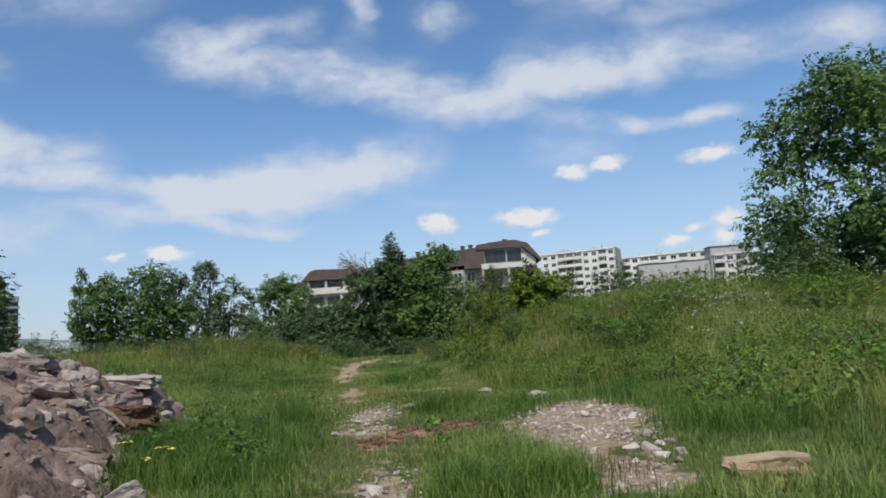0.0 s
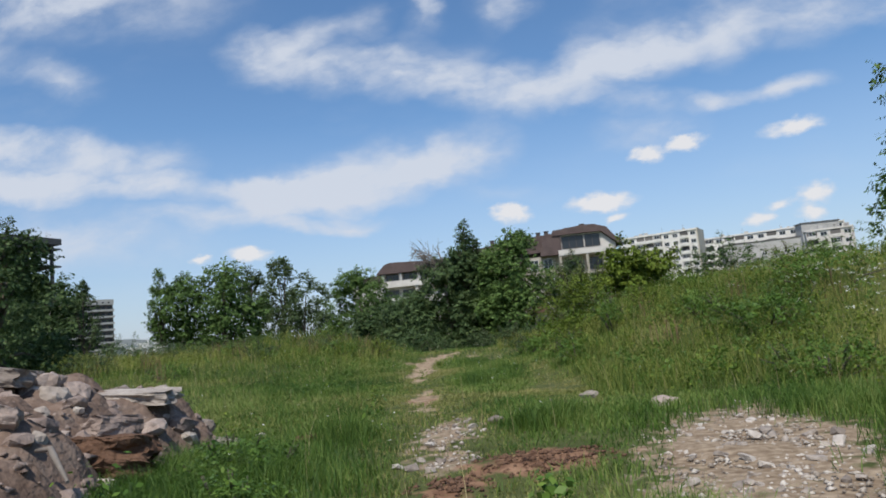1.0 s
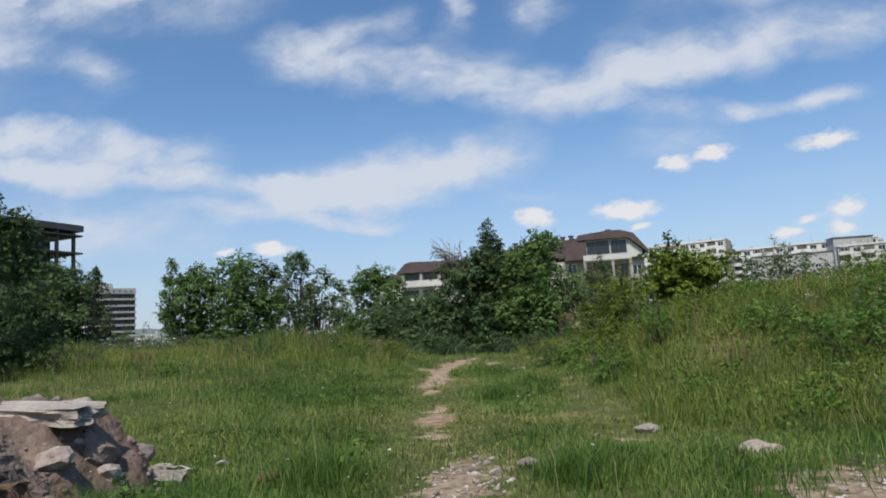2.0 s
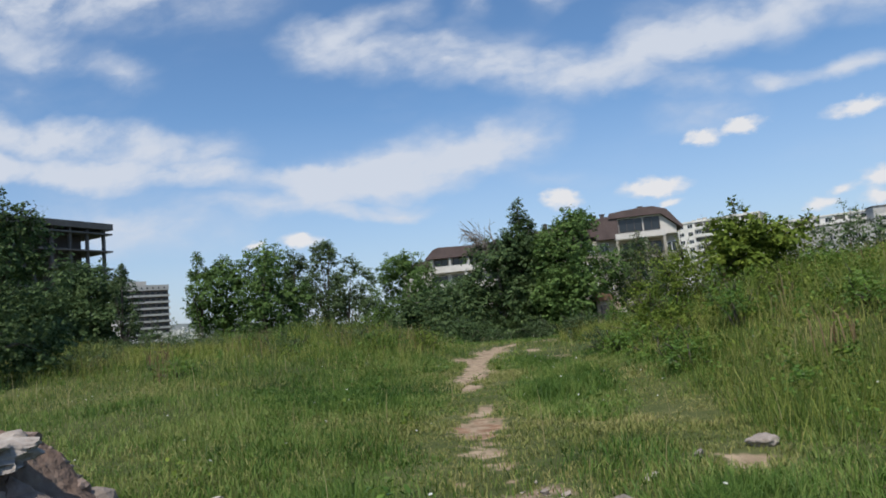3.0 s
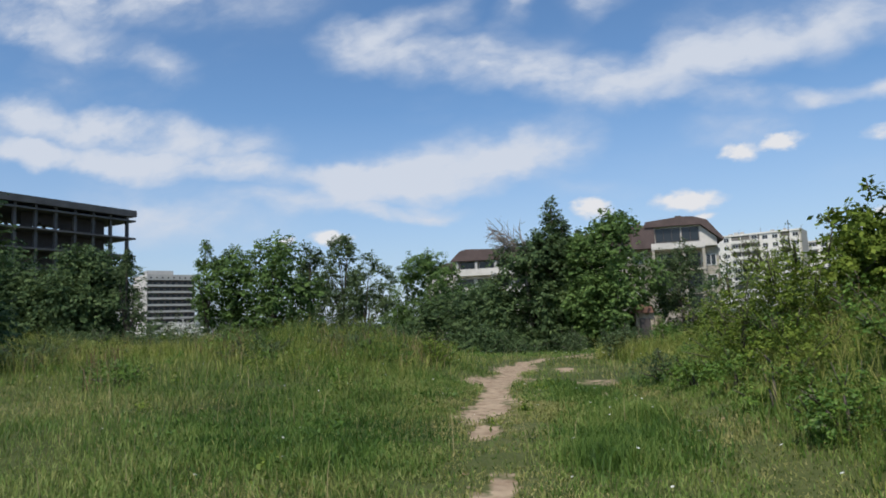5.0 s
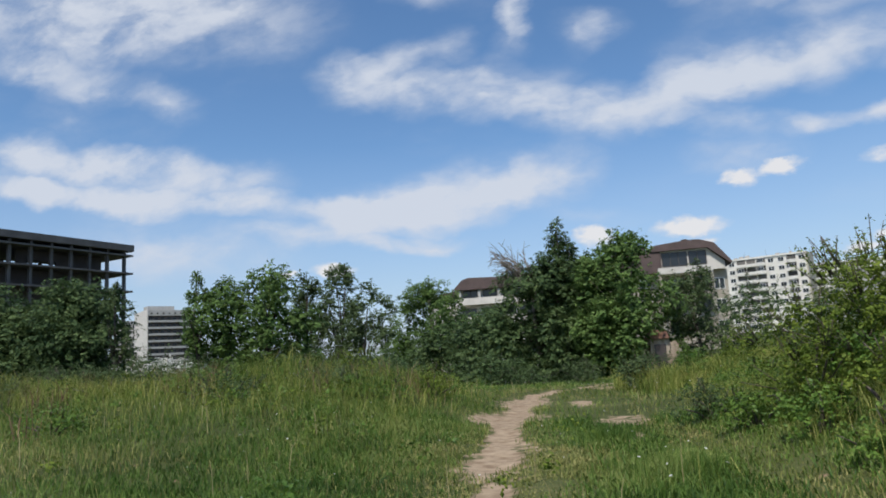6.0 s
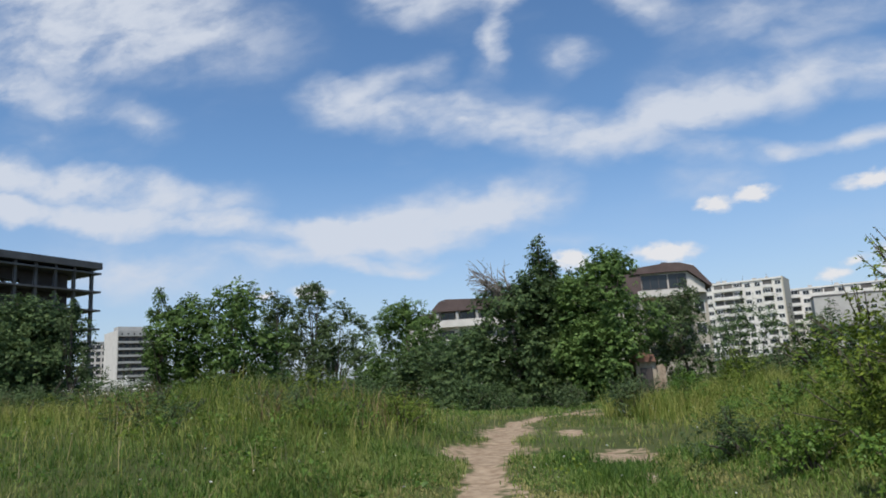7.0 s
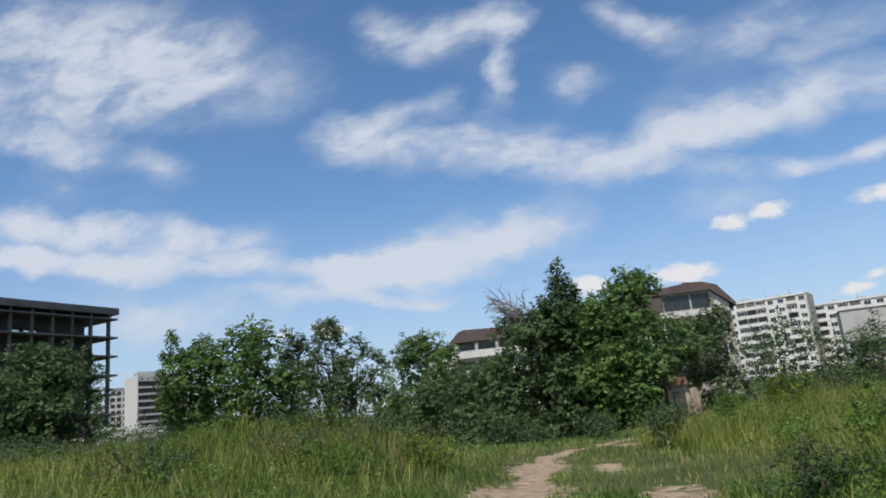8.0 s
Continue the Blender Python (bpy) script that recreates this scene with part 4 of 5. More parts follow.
broadleaf_tree("walnut_tree", DARK, -50.0, 60.0, 11.2, 5.4, 22, M_DARKLEAF, 40, 0.8, 0.26, 0.0)
broadleaf_tree("slim_tree", "thin young tree with sparse leaves before the concrete frame", -37.2, 60.0, 9.6, 1.3, 53, M_GREYLEAF, 12, 0.4, 0.17, 0.2, shoots=16, open_crown=1.0)
broadleaf_tree("walnut_tree", "dark leafy tree behind the heap of rubble", -17.9, 25.2, 5.8, 2.0, 54, M_DARKLEAF, 26, 0.8, 0.14, 0.0, shoots=26, size=(0.22, 0.36))
broadleaf_tree("scrub_tree", "grey-green scrubby tree in front of the cream house", 4.0, 57.0, 5.4, 1.9, 24, M_GREYLEAF, 24, 0.6, 0.15, 0.0, shoots=30, open_crown=0.8)
broadleaf_tree("walnut_sapling", "young walnut sapling with large leaves on the bank", 3.05, 22.6, 1.68, 1.0, 25, M_BRIGHTLEAF, 14, 0.55, 0.105, 0.3, category="sapling", shoots=18, open_crown=0.8, reach=0.25)


def dead_branches():
    """Bare grey branches standing out of the tree at the end of the track."""
    rng = np.random.default_rng(71)
    base = hz(-6.1, 56.4)
    ob = thing("dead_tree", pose(-6.1, 56.4, base), "bare grey dead tree with thin twigs among green crowns", "tree")
    part("trunk", tube(bmesh.new(), [(0.8, 0.6, -0.3), (0.6, 0.4, 3.6), (0.5, 0.3, 7.0)], [0.16, 0.11, 0.06], 7), M_DEADWOOD, ob)
    for k in range(15):
        a, up = rng.uniform(1.4, 4.9), rng.uniform(0.5, 1.1)
        bm = bmesh.new()
        s = Vector((0.5, 0.3, rng.uniform(5.6, 6.9)))
        d = Vector((math.cos(a), math.sin(a) * 0.6, up)).normalized()
        n = float(rng.uniform(1.6, 3.2))
        pts = [s + d * n * t + Vector((0, 0, 0.3 * t * t)) for t in (0, 0.35, 0.7, 1.0)]
        tube(bm, pts, [0.06, 0.045, 0.03, 0.012], 5)
        for _ in range(7):
            t = float(rng.uniform(0.25, 1.0))
            q = s + d * n * t + Vector((0, 0, 0.3 * t * t))
            e = (d + Vector(rng.normal(0, 0.6, 3))).normalized() * float(rng.uniform(0.5, 1.1))
            tube(bm, [q, q + e * 0.5 + Vector((0, 0, 0.05)), q + e], [0.026, 0.018, 0.008], 4)
            f = (e.normalized() + Vector(rng.normal(0, 0.7, 3))).normalized() * 0.5
            tube(bm, [q + e * 0.5, q + e * 0.5 + f], [0.015, 0.007], 4)
        part("branch", bm, M_DEADWOOD, ob)


dead_branches()
YELLOWISH = "bright yellow-green bush with thin twigs on the bank"
bush("bush", YELLOWISH, 1.75, 22.6, 1.4, 1.25, 32, M_BRIGHTLEAF, 26, 0.55, 0.048, shoots=90, reach=0.3)
bush("bush", YELLOWISH, 0.8, 22.5, 1.2, 0.85, 46, M_BRIGHTLEAF, 16, 0.5, 0.048, shoots=60, reach=0.28)
bush("bush", "dark green bush on the crest of the bank", 7.3, 28.6, 2.0, 1.25, 47, M_DARKLEAF, 18, 0.6, 0.085)
bush("bush", "low dark green bush on the crest of the bank", 5.6, 29.0, 1.2, 1.2, 48, M_DARKLEAF, 14, 0.6, 0.085)
bush("bush", "green shrub thicket on the bank", 4.2, 24.0, 1.0, 1.5, 30, M_BRIGHTLEAF, 22, 0.45, 0.052, shoots=50)
bush("bush", "dark evergreen bush with an upright top", 4.6, 44.0, 3.3, 1.5, 33, M_DARKLEAF, 20, 0.9, 0.1)
bush("bush", "dark green bush behind the bank", 7.4, 44.5, 2.6, 1.9, 34, M_DARKLEAF, 20, 0.9, 0.11)
bush("bush", "dark green bush behind the bank", 11.2, 45.5, 2.5, 2.4, 56, M_DARKLEAF, 20, 0.9, 0.11)
bush("bush", "green hedge bush under the walnut trees", -7.4, 50.0, 1.5, 2.2, 35, M_DARKLEAF, 16, 0.8, 0.12)
bush("bush", "white-flowering elder bush at the meadow's edge", -27.4, 52.2, 3.1, 2.1, 37, M_GREYLEAF, 16, 0.8, 0.12)
bush("bush", "low dark bush at the foot of the big trees", -33.0, 51.0, 2.6, 2.2, 38, M_DARKLEAF, 16, 0.8, 0.12)
bush("bush", "dark green bush below the pale high-rise block", -32.6, 57.5, 4.3, 2.1, 49, M_DARKLEAF, 20, 0.8, 0.14)
bush("bush", "low dark bush at the foot of the big trees", -38.0, 55.0, 2.6, 3.0, 39, M_DARKLEAF, 18, 0.8, 0.14)
bush("bush", "low dark bush at the foot of the big trees", -44.0, 54.0, 2.6, 3.0, 57, M_DARKLEAF, 18, 0.8, 0.14)
bush("bush", "dark undergrowth bush on the slope", -14.5, 56.0, 3.0, 3.4, 40, M_DARKLEAF, 20, 0.8, 0.15)
bush("bush", "dark undergrowth bush on the slope", -20.5, 55.0, 3.0, 3.0, 41, M_DARKLEAF, 20, 0.8, 0.15)
bush("bush", "dark undergrowth bush between the slope trees", -22.4, 62.5, 4.0, 2.8, 59, M_DARKLEAF, 20, 0.9, 0.16)
bush("bush", "dark undergrowth bush between the slope trees", -27.0, 63.0, 4.0, 2.8, 60, M_DARKLEAF, 20, 0.9, 0.16)
bush("bush", "dark undergrowth bush between the slope trees", -17.4, 64.0, 3.8, 3.0, 61, M_DARKLEAF, 20, 0.9, 0.16)
LOW = "low dark undergrowth at the meadow's edge"
bush("bush", LOW, -29.8, 45.5, 1.3, 1.7, 62, M_DARKLEAF, 14, 0.8, 0.11)
bush("bush", LOW, -33.6, 44.5, 1.6, 2.2, 63, M_DARKLEAF, 16, 0.8, 0.11)
bush("bush", LOW, -38.2, 45.5, 1.7, 2.4, 64, M_DARKLEAF, 16, 0.8, 0.11)
bush("bush", LOW, -24.2, 39.5, 0.9, 1.6, 65, M_GREYLEAF, 12, 0.7, 0.09)
bush("bush", LOW, -20.4, 37.5, 0.8, 1.5, 66, M_GREYLEAF, 12, 0.7, 0.09)
bush("bush", "pale green bush at the foot of the slope trees", -25.4, 54.6, 2.6, 1.0, 58, M_BRIGHTLEAF, 10, 0.7, 0.12)
bush("bush", "leafy green weed bush on the bank", 4.3, 16.6, 0.75, 1.1, 42, M_WEED, 12, 0.4, 0.055)
bush("bush", "leafy green weed bush on the bank", 6.4, 18.4, 0.9, 1.4, 43, M_WEED, 14, 0.4, 0.055)
bush("bush", "leafy green weed bush on the bank", 9.4, 17.4, 0.9, 1.5, 44, M_WEED, 14, 0.4, 0.06)
bush("bush", "dark low bush at the foot of the walnut tree", 10.4, 20.8, 1.2, 1.5, 45, M_DARKLEAF, 16, 0.6, 0.085)
for k, (x, y, t, w, m) in enumerate(((-0.7, 35.6, 1.0, 0.8, M_GREYLEAF), (0.9, 36.4, 1.1, 1.0, M_WEED), (2.6, 37.2, 1.2, 1.1, M_BRIGHTLEAF), (4.4, 36.6, 1.0, 1.2, M_GREYLEAF), (6.4, 37.6, 1.2, 1.3, M_WEED), (8.6, 38.0, 1.2, 1.4, M_GREYLEAF), (-2.6, 46.5, 0.9, 1.2, M_GREYLEAF), (0.4, 47.5, 1.0, 1.4, M_DARKLEAF), (-5.0, 47.0, 0.8, 1.2, M_DARKLEAF))):
    bush("weed_clump", "tall leafy weeds at the end of the bank", x, y, t, w, 300 + k, m, 12, 0.4, 0.07, category="weeds", group="weed clumps in the meadow", shoots=24, reach=0.3)
for k, (x, y, t, w, m) in enumerate(((3.4, 8.2, 0.55, 0.8, M_WEED), (4.4, 10.6, 0.65, 1.0, M_GREYLEAF), (5.4, 8.6, 0.7, 1.1, M_WEED), (3.9, 12.8, 0.55, 0.9, M_WEED), (6.3, 12.2, 0.8, 1.2, M_GREYLEAF), (0.6, 19.4, 0.5, 0.8, M_WEED), (1.4, 21.6, 0.6, 0.9, M_GREYLEAF), (0.2, 22.8, 0.45, 0.7, M_WEED), (1.0, 26.8, 0.6, 0.9, M_WEED), (3.0, 20.0, 0.5, 0.9, M_BRIGHTLEAF), (2.6, 29.4, 0.8, 1.1, M_GREYLEAF), (4.6, 31.6, 0.8, 1.3, M_BRIGHTLEAF), (1.2, 31.0, 0.5, 0.9, M_WEED), (-7.6, 28.4, 0.5, 1.0, M_GREYLEAF), (-10.4, 27.6, 0.5, 1.2, M_WEED), (-13.8, 28.8, 0.7, 1.3, M_GREYLEAF), (-17.5, 31.0, 0.8, 1.5, M_GREYLEAF), (-2.9, 8.9, 0.4, 0.6, M_WEED), (-2.1, 7.2, 0.35, 0.5, M_WEED), (6.8, 21.4, 0.7, 1.2, M_BRIGHTLEAF), (9.0, 24.4, 0.8, 1.4, M_GREYLEAF), (-9.2, 26.6, 0.55, 1.0, M_GREYLEAF), (-12.2, 29.6, 0.7, 1.3, M_GREYLEAF), (-6.4, 27.0, 0.5, 0.9, M_WEED), (-15.4, 26.6, 0.6, 1.4, M_GREYLEAF), (-11.2, 24.0, 0.4, 1.0, M_WEED), (-20.0, 29.4, 0.8, 1.6, M_GREYLEAF), (0.9, 18.0, 0.55, 0.8, M_WEED), (1.9, 19.0, 0.65, 0.9, M_GREYLEAF), (1.0, 20.4, 0.7, 0.9, M_BRIGHTLEAF), (2.4, 20.8, 0.7, 1.0, M_WEED), (0.5, 21.2, 0.5, 0.7, M_WEED), (3.6, 18.2, 0.6, 1.0, M_GREYLEAF), (0.0, 24.6, 0.5, 0.8, M_GREYLEAF), (-8.0, 30.6, 0.7, 1.2, M_BRIGHTLEAF), (-5.6, 29.4, 0.6, 1.0, M_BRIGHTLEAF))):
    w = w * (0.62 if x > 0 and y > 15 else 0.9)
    m = M_WEED if m is M_GREYLEAF and x > 0 else m
    bush("weed_clump", "leafy weeds standing in the tall grass", x, y, t, w, 200 + k, m, 9, 0.3, 0.042, category="weeds", group="weed clumps in the meadow")

# ---- stones ----


def rock_mesh(name, seed, sx, sy, sz, points=16, mat=None):
    """An angular broken stone."""
    rng = np.random.default_rng(seed)
    bm = bmesh.new()
    for p in rng.uniform(-1, 1, (points, 3)):
        q = p / max(1.0, float(np.linalg.norm(p)) * 0.82)
        bm.verts.new((q[0] * sx, q[1] * sy, q[2] * sz))
    bmesh.ops.convex_hull(bm, input=bm.verts)
    bmesh.ops.delete(bm, geom=[v for v in bm.verts if not v.link_faces], context="VERTS")
    me = bpy.data.meshes.new(name)
    bm.to_mesh(me)
    bm.free()
    if mat:
        me.materials.append(mat)
    return me


def worn_block(name, seed, sx, sy, sz, mat, cuts=3, rough=0.12):
    """A squared stone with chipped, worn faces."""
    bm = bmesh.new()
    bmesh.ops.create_cube(bm, size=2)
    bmesh.ops.subdivide_edges(bm, edges=bm.edges, cuts=cuts, use_grid_fill=True)
    for v in bm.verts:
        p = v.co.copy()
        k = 0.86 + 0.14 / max(0.6, p.length / 1.1)
        n = noise.noise_vector(p * 1.4 + Vector((seed * 7.1, 0, 0))) * rough * 1.6 + noise.noise_vector(p * 4 + Vector((seed * 3.3, 1, 0))) * rough * 0.6
        p = p * k + n
        v.co = (p.x * sx, p.y * sy, p.z * sz)
    me = bpy.data.meshes.new(name)
    bm.to_mesh(me)
    bm.free()
    me.materials.append(mat)
    return me


def rounded_stone(name, seed, sx, sy, sz, mat, fine=4, rugged=1.0):
    """A field stone with rounded shoulders and a rough skin."""
    bm = bmesh.new()
    bmesh.ops.create_icosphere(bm, subdivisions=fine, radius=1)
    for v in bm.verts:
        p = v.co.copy()
        p = p * (1 + 0.22 * rugged * noise.noise(p * 1.3 + Vector((seed, 0, 0))) + 0.1 * rugged * noise.noise(p * 3.5 + Vector((0, seed, 0))) + 0.04 * noise.noise(p * 9 + Vector((0, 0, seed))))
        v.co = (p.x * sx, p.y * sy, p.z * sz)
    for f in bm.faces:
        f.smooth = fine > 2
    me = bpy.data.meshes.new(name)
    bm.to_mesh(me)
    bm.free()
    me.materials.append(mat)
    return me


def single_stone(name, label, x, y, me, turn=0.0, tip=0.0, z=0.0, roll=0.0):
    ob = new(name, me)
    ob.matrix_world = pose(x, y, hz(x, y) + z, tip, roll, turn)
    return tagged(ob, label, "stone")


def rubble_pile():
    ob = thing("rubble_pile", pose(0, 0, 0), "heap of broken concrete, stones and earth in the grass", "rubble")
    xs, ys = np.arange(-10.6, -1.9, 0.085), np.arange(-2.6, 12.6, 0.085)
    gx, gy = np.meshgrid(xs, ys)
    p = pile_height(gx, gy)
    rough = [noise.fractal(Vector((a * 1.9, b * 1.9, 0.3)), 0.6, 2.1, 6) for a, b in zip(gx.ravel(), gy.ravel())]
    bumpy = 0.10 * ripple(gx, gy, 3.1, 1.7) + 0.2 * np.array(rough).reshape(gx.shape)
    gz = height(gx, gy) - 0.12 + p + np.clip(p * 2.5, 0, 1) * bumpy + 0.1 * smooth(0.0, 0.25, p)
    n = len(xs)
    i = (np.arange(len(ys) - 1)[:, None] * n + np.arange(n - 1)[None, :]).ravel()
    me = fast_mesh("earth_mound", np.stack((gx, gy, gz), 2).reshape(-1, 3), np.full(len(i), 4), np.stack((i, i + 1, i + n + 1, i + n), 1).ravel())
    mesh_part("earth_mound", me, M_EARTH, ob, "grey-brown crumbly earth")

    def top(x, y):
        q = float(pile_height(x, y))
        return hz(x, y) - 0.05 + q + min(1, q * 2.5) * (0.10 * float(ripple(x, y, 3.1, 1.7)) + 0.2 * noise.fractal(Vector((x * 1.9, y * 1.9, 0.3)), 0.6, 2.1, 6))

    rng = np.random.default_rng(41)
    kinds = [rounded_stone("rubble_stone", 50 + k, *rng.uniform(0.7, 1.2, 2), rng.uniform(0.5, 0.85), M_RUBBLE if k % 4 else M_STONE, 2, 1.7) for k in range(14)]
    made = 0
    while made < 299:
        x, y = rng.uniform(-9, -1.9), rng.uniform(1.5, 12.6)
        q = float(pile_height(x, y))
        if q < 0.03 or x < -6.7 + 0.09 * y or rng.random() < 0.25 * (y > 9):
            continue
        s = 0.05 + 0.15 * rng.random() ** 2.2
        st = mesh_part("rubble_stone", kinds[int(rng.integers(14))], None, ob)
        st.matrix_basis = pose(x, y, top(x, y) + s * 0.15, *rng.uniform(-35, 35, 2), rng.uniform(0, 360)) @ Matrix.Scale(s, 4)
        made += 1
    for x, y, sx, sy, sz, turn, tip, roll, k in (
            (-4.75, 10.5, 0.5, 0.24, 0.075, 8, 3, 3, 1), (-4.3, 7.7, 0.22, 0.27, 0.08, 30, -34, 14, 2), (-5.9, 9.7, 0.3, 0.22, 0.08, -10, 8, -4, 3), (-3.35, 6.6, 0.24, 0.16, 0.08, 20, -12, 10, 4),
            (-2.62, 5.65, 0.2, 0.13, 0.1, 50, -20, -24, 5), (-3.9, 5.7, 0.3, 0.2, 0.1, -30, -28, 10, 6), (-5.2, 9.0, 0.3, 0.24, 0.09, 5, -6, 8, 7), (-6.4, 7.6, 0.26, 0.2, 0.1, 40, 10, 8, 8),
            (-4.1, 9.0, 0.24, 0.18, 0.1, 66, -16, 8, 9), (-3.1, 4.7, 0.28, 0.2, 0.12, 10, -18, 20, 10), (-5.2, 6.4, 0.3, 0.24, 0.12, 80, -20, 12, 11), (-4.0, 11.3, 0.17, 0.14, 0.12, 20, 10, 5, 12), (-4.3, 11.9, 0.16, 0.12, 0.1, 70, 0, 12, 13)):
        sl = mesh_part("concrete_slab", worn_block("concrete_slab", k, sx, sy, sz, M_STONE if k in (1, 5, 7, 12, 13) else M_RUBBLE, 8, 0.13), None, ob)
        sl.matrix_basis = pose(x, y, top(x, y) + sz * 0.7, tip, roll, turn)
    lump = mesh_part("red_earth_lump", worn_block("red_earth_lump", 21, 0.42, 0.3, 0.17, M_REDEARTH, 11, 0.2), None, ob, "dark red-brown clod of earth")
    lump.matrix_basis = pose(-3.95, 8.6, top(-3.95, 8.6) + 0.05, -8, 6, 20)
    small = [(x, y) for x, y in rng.uniform((-9, 1.5), (-1.7, 12.8), (26000, 2)) if pile_height(x, y) > 0.02][:7000]
    shards("rubble_grit", rng, small, 0.012, 0.07, M_RUBBLE, ob, top)


def shards(name, rng, places, smallest, largest, mat, parent, level, label="", category=""):
    """Chips of stone, six corners each, joined in one mesh."""
    n = len(places)
    octa = np.array(((1, 0, 0), (0, 1, 0), (-1, 0, 0), (0, -1, 0), (0, 0, 1), (0, 0, -0.6)))
    s = smallest + (largest - smallest) * rng.random(n) ** 3
    v = octa[None] * rng.uniform(0.6, 1.3, (n, 6, 1)) * np.stack((s * rng.uniform(0.8, 1.5, n), s * rng.uniform(0.7, 1.2, n), s * 0.6), 1)[:, None, :]
    a = rng.uniform(0, 6.2832, n)
    c, d = np.cos(a)[:, None], np.sin(a)[:, None]
    v = np.stack((v[..., 0] * c - v[..., 1] * d, v[..., 0] * d + v[..., 1] * c, v[..., 2]), 2)
    base = np.array([(x, y, level(x, y)) for x, y in places])
    v = v + base[:, None, :]
    tri = np.array(((0, 1, 4), (1, 2, 4), (2, 3, 4), (3, 0, 4), (1, 0, 5), (2, 1, 5), (3, 2, 5), (0, 3, 5)))
    loops = (np.arange(n)[:, None, None] * 6 + tri[None]).ravel()
    ob = mesh_part(name, fast_mesh(name, v.reshape(-1, 3), np.full(8 * n, 3), loops), mat, parent, kind="stuff")
    return tagged(ob, label, category)


def loose_stones():
    rng = np.random.default_rng(77)
    single_stone("boulder", "rounded pale grey stone lying in trampled grass", 0.7, 13.35, rounded_stone("boulder", 31, 0.135, 0.1, 0.062, M_STONE), 10, 0, 0.045)
    single_stone("flat_stone", "flat tan stone at the edge of the gravel", 1.5, 11.8, rounded_stone("flat_stone", 32, 0.21, 0.16, 0.09, M_RUBBLE, 3, 1.6), -14, 3, 0.03)
    single_stone("stone_block", "squared ochre building stone in the grass", 2.22, 5.15, worn_block("stone_block", 33, 0.28, 0.13, 0.095, M_OCHRE, 6, 0.1), 6, 0, 0.05)
    kinds = [rock_mesh("loose_stone", 90 + k, *rng.uniform(0.7, 1.2, 2), rng.uniform(0.4, 0.65), 28, M_STONE) for k in range(10)]
    made = 0
    while made < 230:
        x, y = rng.uniform(-2.2, 3.4), rng.uniform(2.5, 13)
        q = float(stony_mask(x, y))
        if q < rng.uniform(0.3, 1.0):
            continue
        s = 0.016 + 0.06 * rng.random() ** 3
        ob = new("loose_stone", kinds[int(rng.integers(10))])
        ob.matrix_world = pose(x, y, hz(x, y) + s * 0.2, *rng.uniform(-25, 25, 2), rng.uniform(0, 360)) @ Matrix.Scale(s, 4)
        tagged(ob, "small pale broken stone on bare ground", "stone", "stones on the bare ground")
        made += 1
    for x, y, s in ((1.75, 6.35, 0.11), (1.6, 6.5, 0.09), (1.95, 6.2, 0.08), (1.82, 5.85, 0.07), (1.9, 6.6, 0.07), (2.05, 6.75, 0.06), (2.35, 9.0, 0.1), (1.9, 9.4, 0.1), (-1.3, 9.1, 0.1), (-1.45, 9.25, 0.08), (-1.1, 8.9, 0.09), (-2.4, 8.7, 0.09), (-3.0, 8.7, 0.16), (-1.2, 5.3, 0.09), (-0.5, 5.0, 0.11), (-0.9, 11.3, 0.09), (0.1, 13.0, 0.1), (-0.75, 11.0, 0.05), (-0.85, 10.8, 0.04), (-0.35, 12.3, 0.07), (-4.6, 12.3, 0.14), (-4.2, 12.0, 0.16), (-4.0, 12.5, 0.1)):
        ob = new("loose_stone", kinds[int(rng.integers(10))])
        ob.matrix_world = pose(x, y, hz(x, y) + s * 0.2, *rng.uniform(-20, 20, 2), rng.uniform(0, 360)) @ Matrix.Scale(s * 0.8, 4)
        tagged(ob, "white broken limestone in short grass", "stone", "stones on the bare ground")
    pts = [(x, y) for x, y in rng.uniform((-2.2, 2.0), (3.6, 13), (30000, 2)) if float(stony_mask(x, y)) > rng.uniform(0.25, 1.1) and pile_height(x, y) < 0.02][:5000]
    shards("gravel", rng, pts, 0.006, 0.035, M_PEBBLE, None, hz, "pale gravel and stone chips on bare ground", "gravel")
    pts = [(x, y) for x, y in rng.uniform((-1.6, 7.4), (0.9, 10.0), (6000, 2)) if float(red_mask(x, y)) > rng.uniform(0.2, 1.0)][:1500]
    shards("red_earth_crumbs", rng, pts, 0.006, 0.04, M_REDEARTH, None, lambda x, y: hz(x, y) + 0.05 * float(red_mask(x, y)), "crumbs of red earth on the dug patch", "earth")


rubble_pile()
loose_stones()


def stick():
    ob = part("stick", tube(bmesh.new(), [(0, 0, 0), (0.25, -0.2, 0.03), (0.5, -0.5, -0.02), (0.72, -0.72, -0.12)], [0.018, 0.022, 0.02, 0.012], 6), M_DEADWOOD)
    ob.matrix_world = pose(-3.75, 7.5, hz(-3.75, 7.5) + float(pile_height(-3.75, 7.5)) + 0.1)
    tagged(ob, "pale bare stick lying across the rubble", "stick")


stick()
single_stone("earth_clod", "dark brown clod of earth in the grass", -2.95, 11.4, worn_block("earth_clod", 61, 0.16, 0.12, 0.07, M_REDEARTH, 6, 0.22), 20, 0, 0.04)
single_stone("boulder", "small pale stone half sunk in short grass", -0.62, 11.6, rounded_stone("small_boulder", 62, 0.1, 0.08, 0.05, M_STONE), 50, 0, 0.03)

# ---- grass and flowers ----


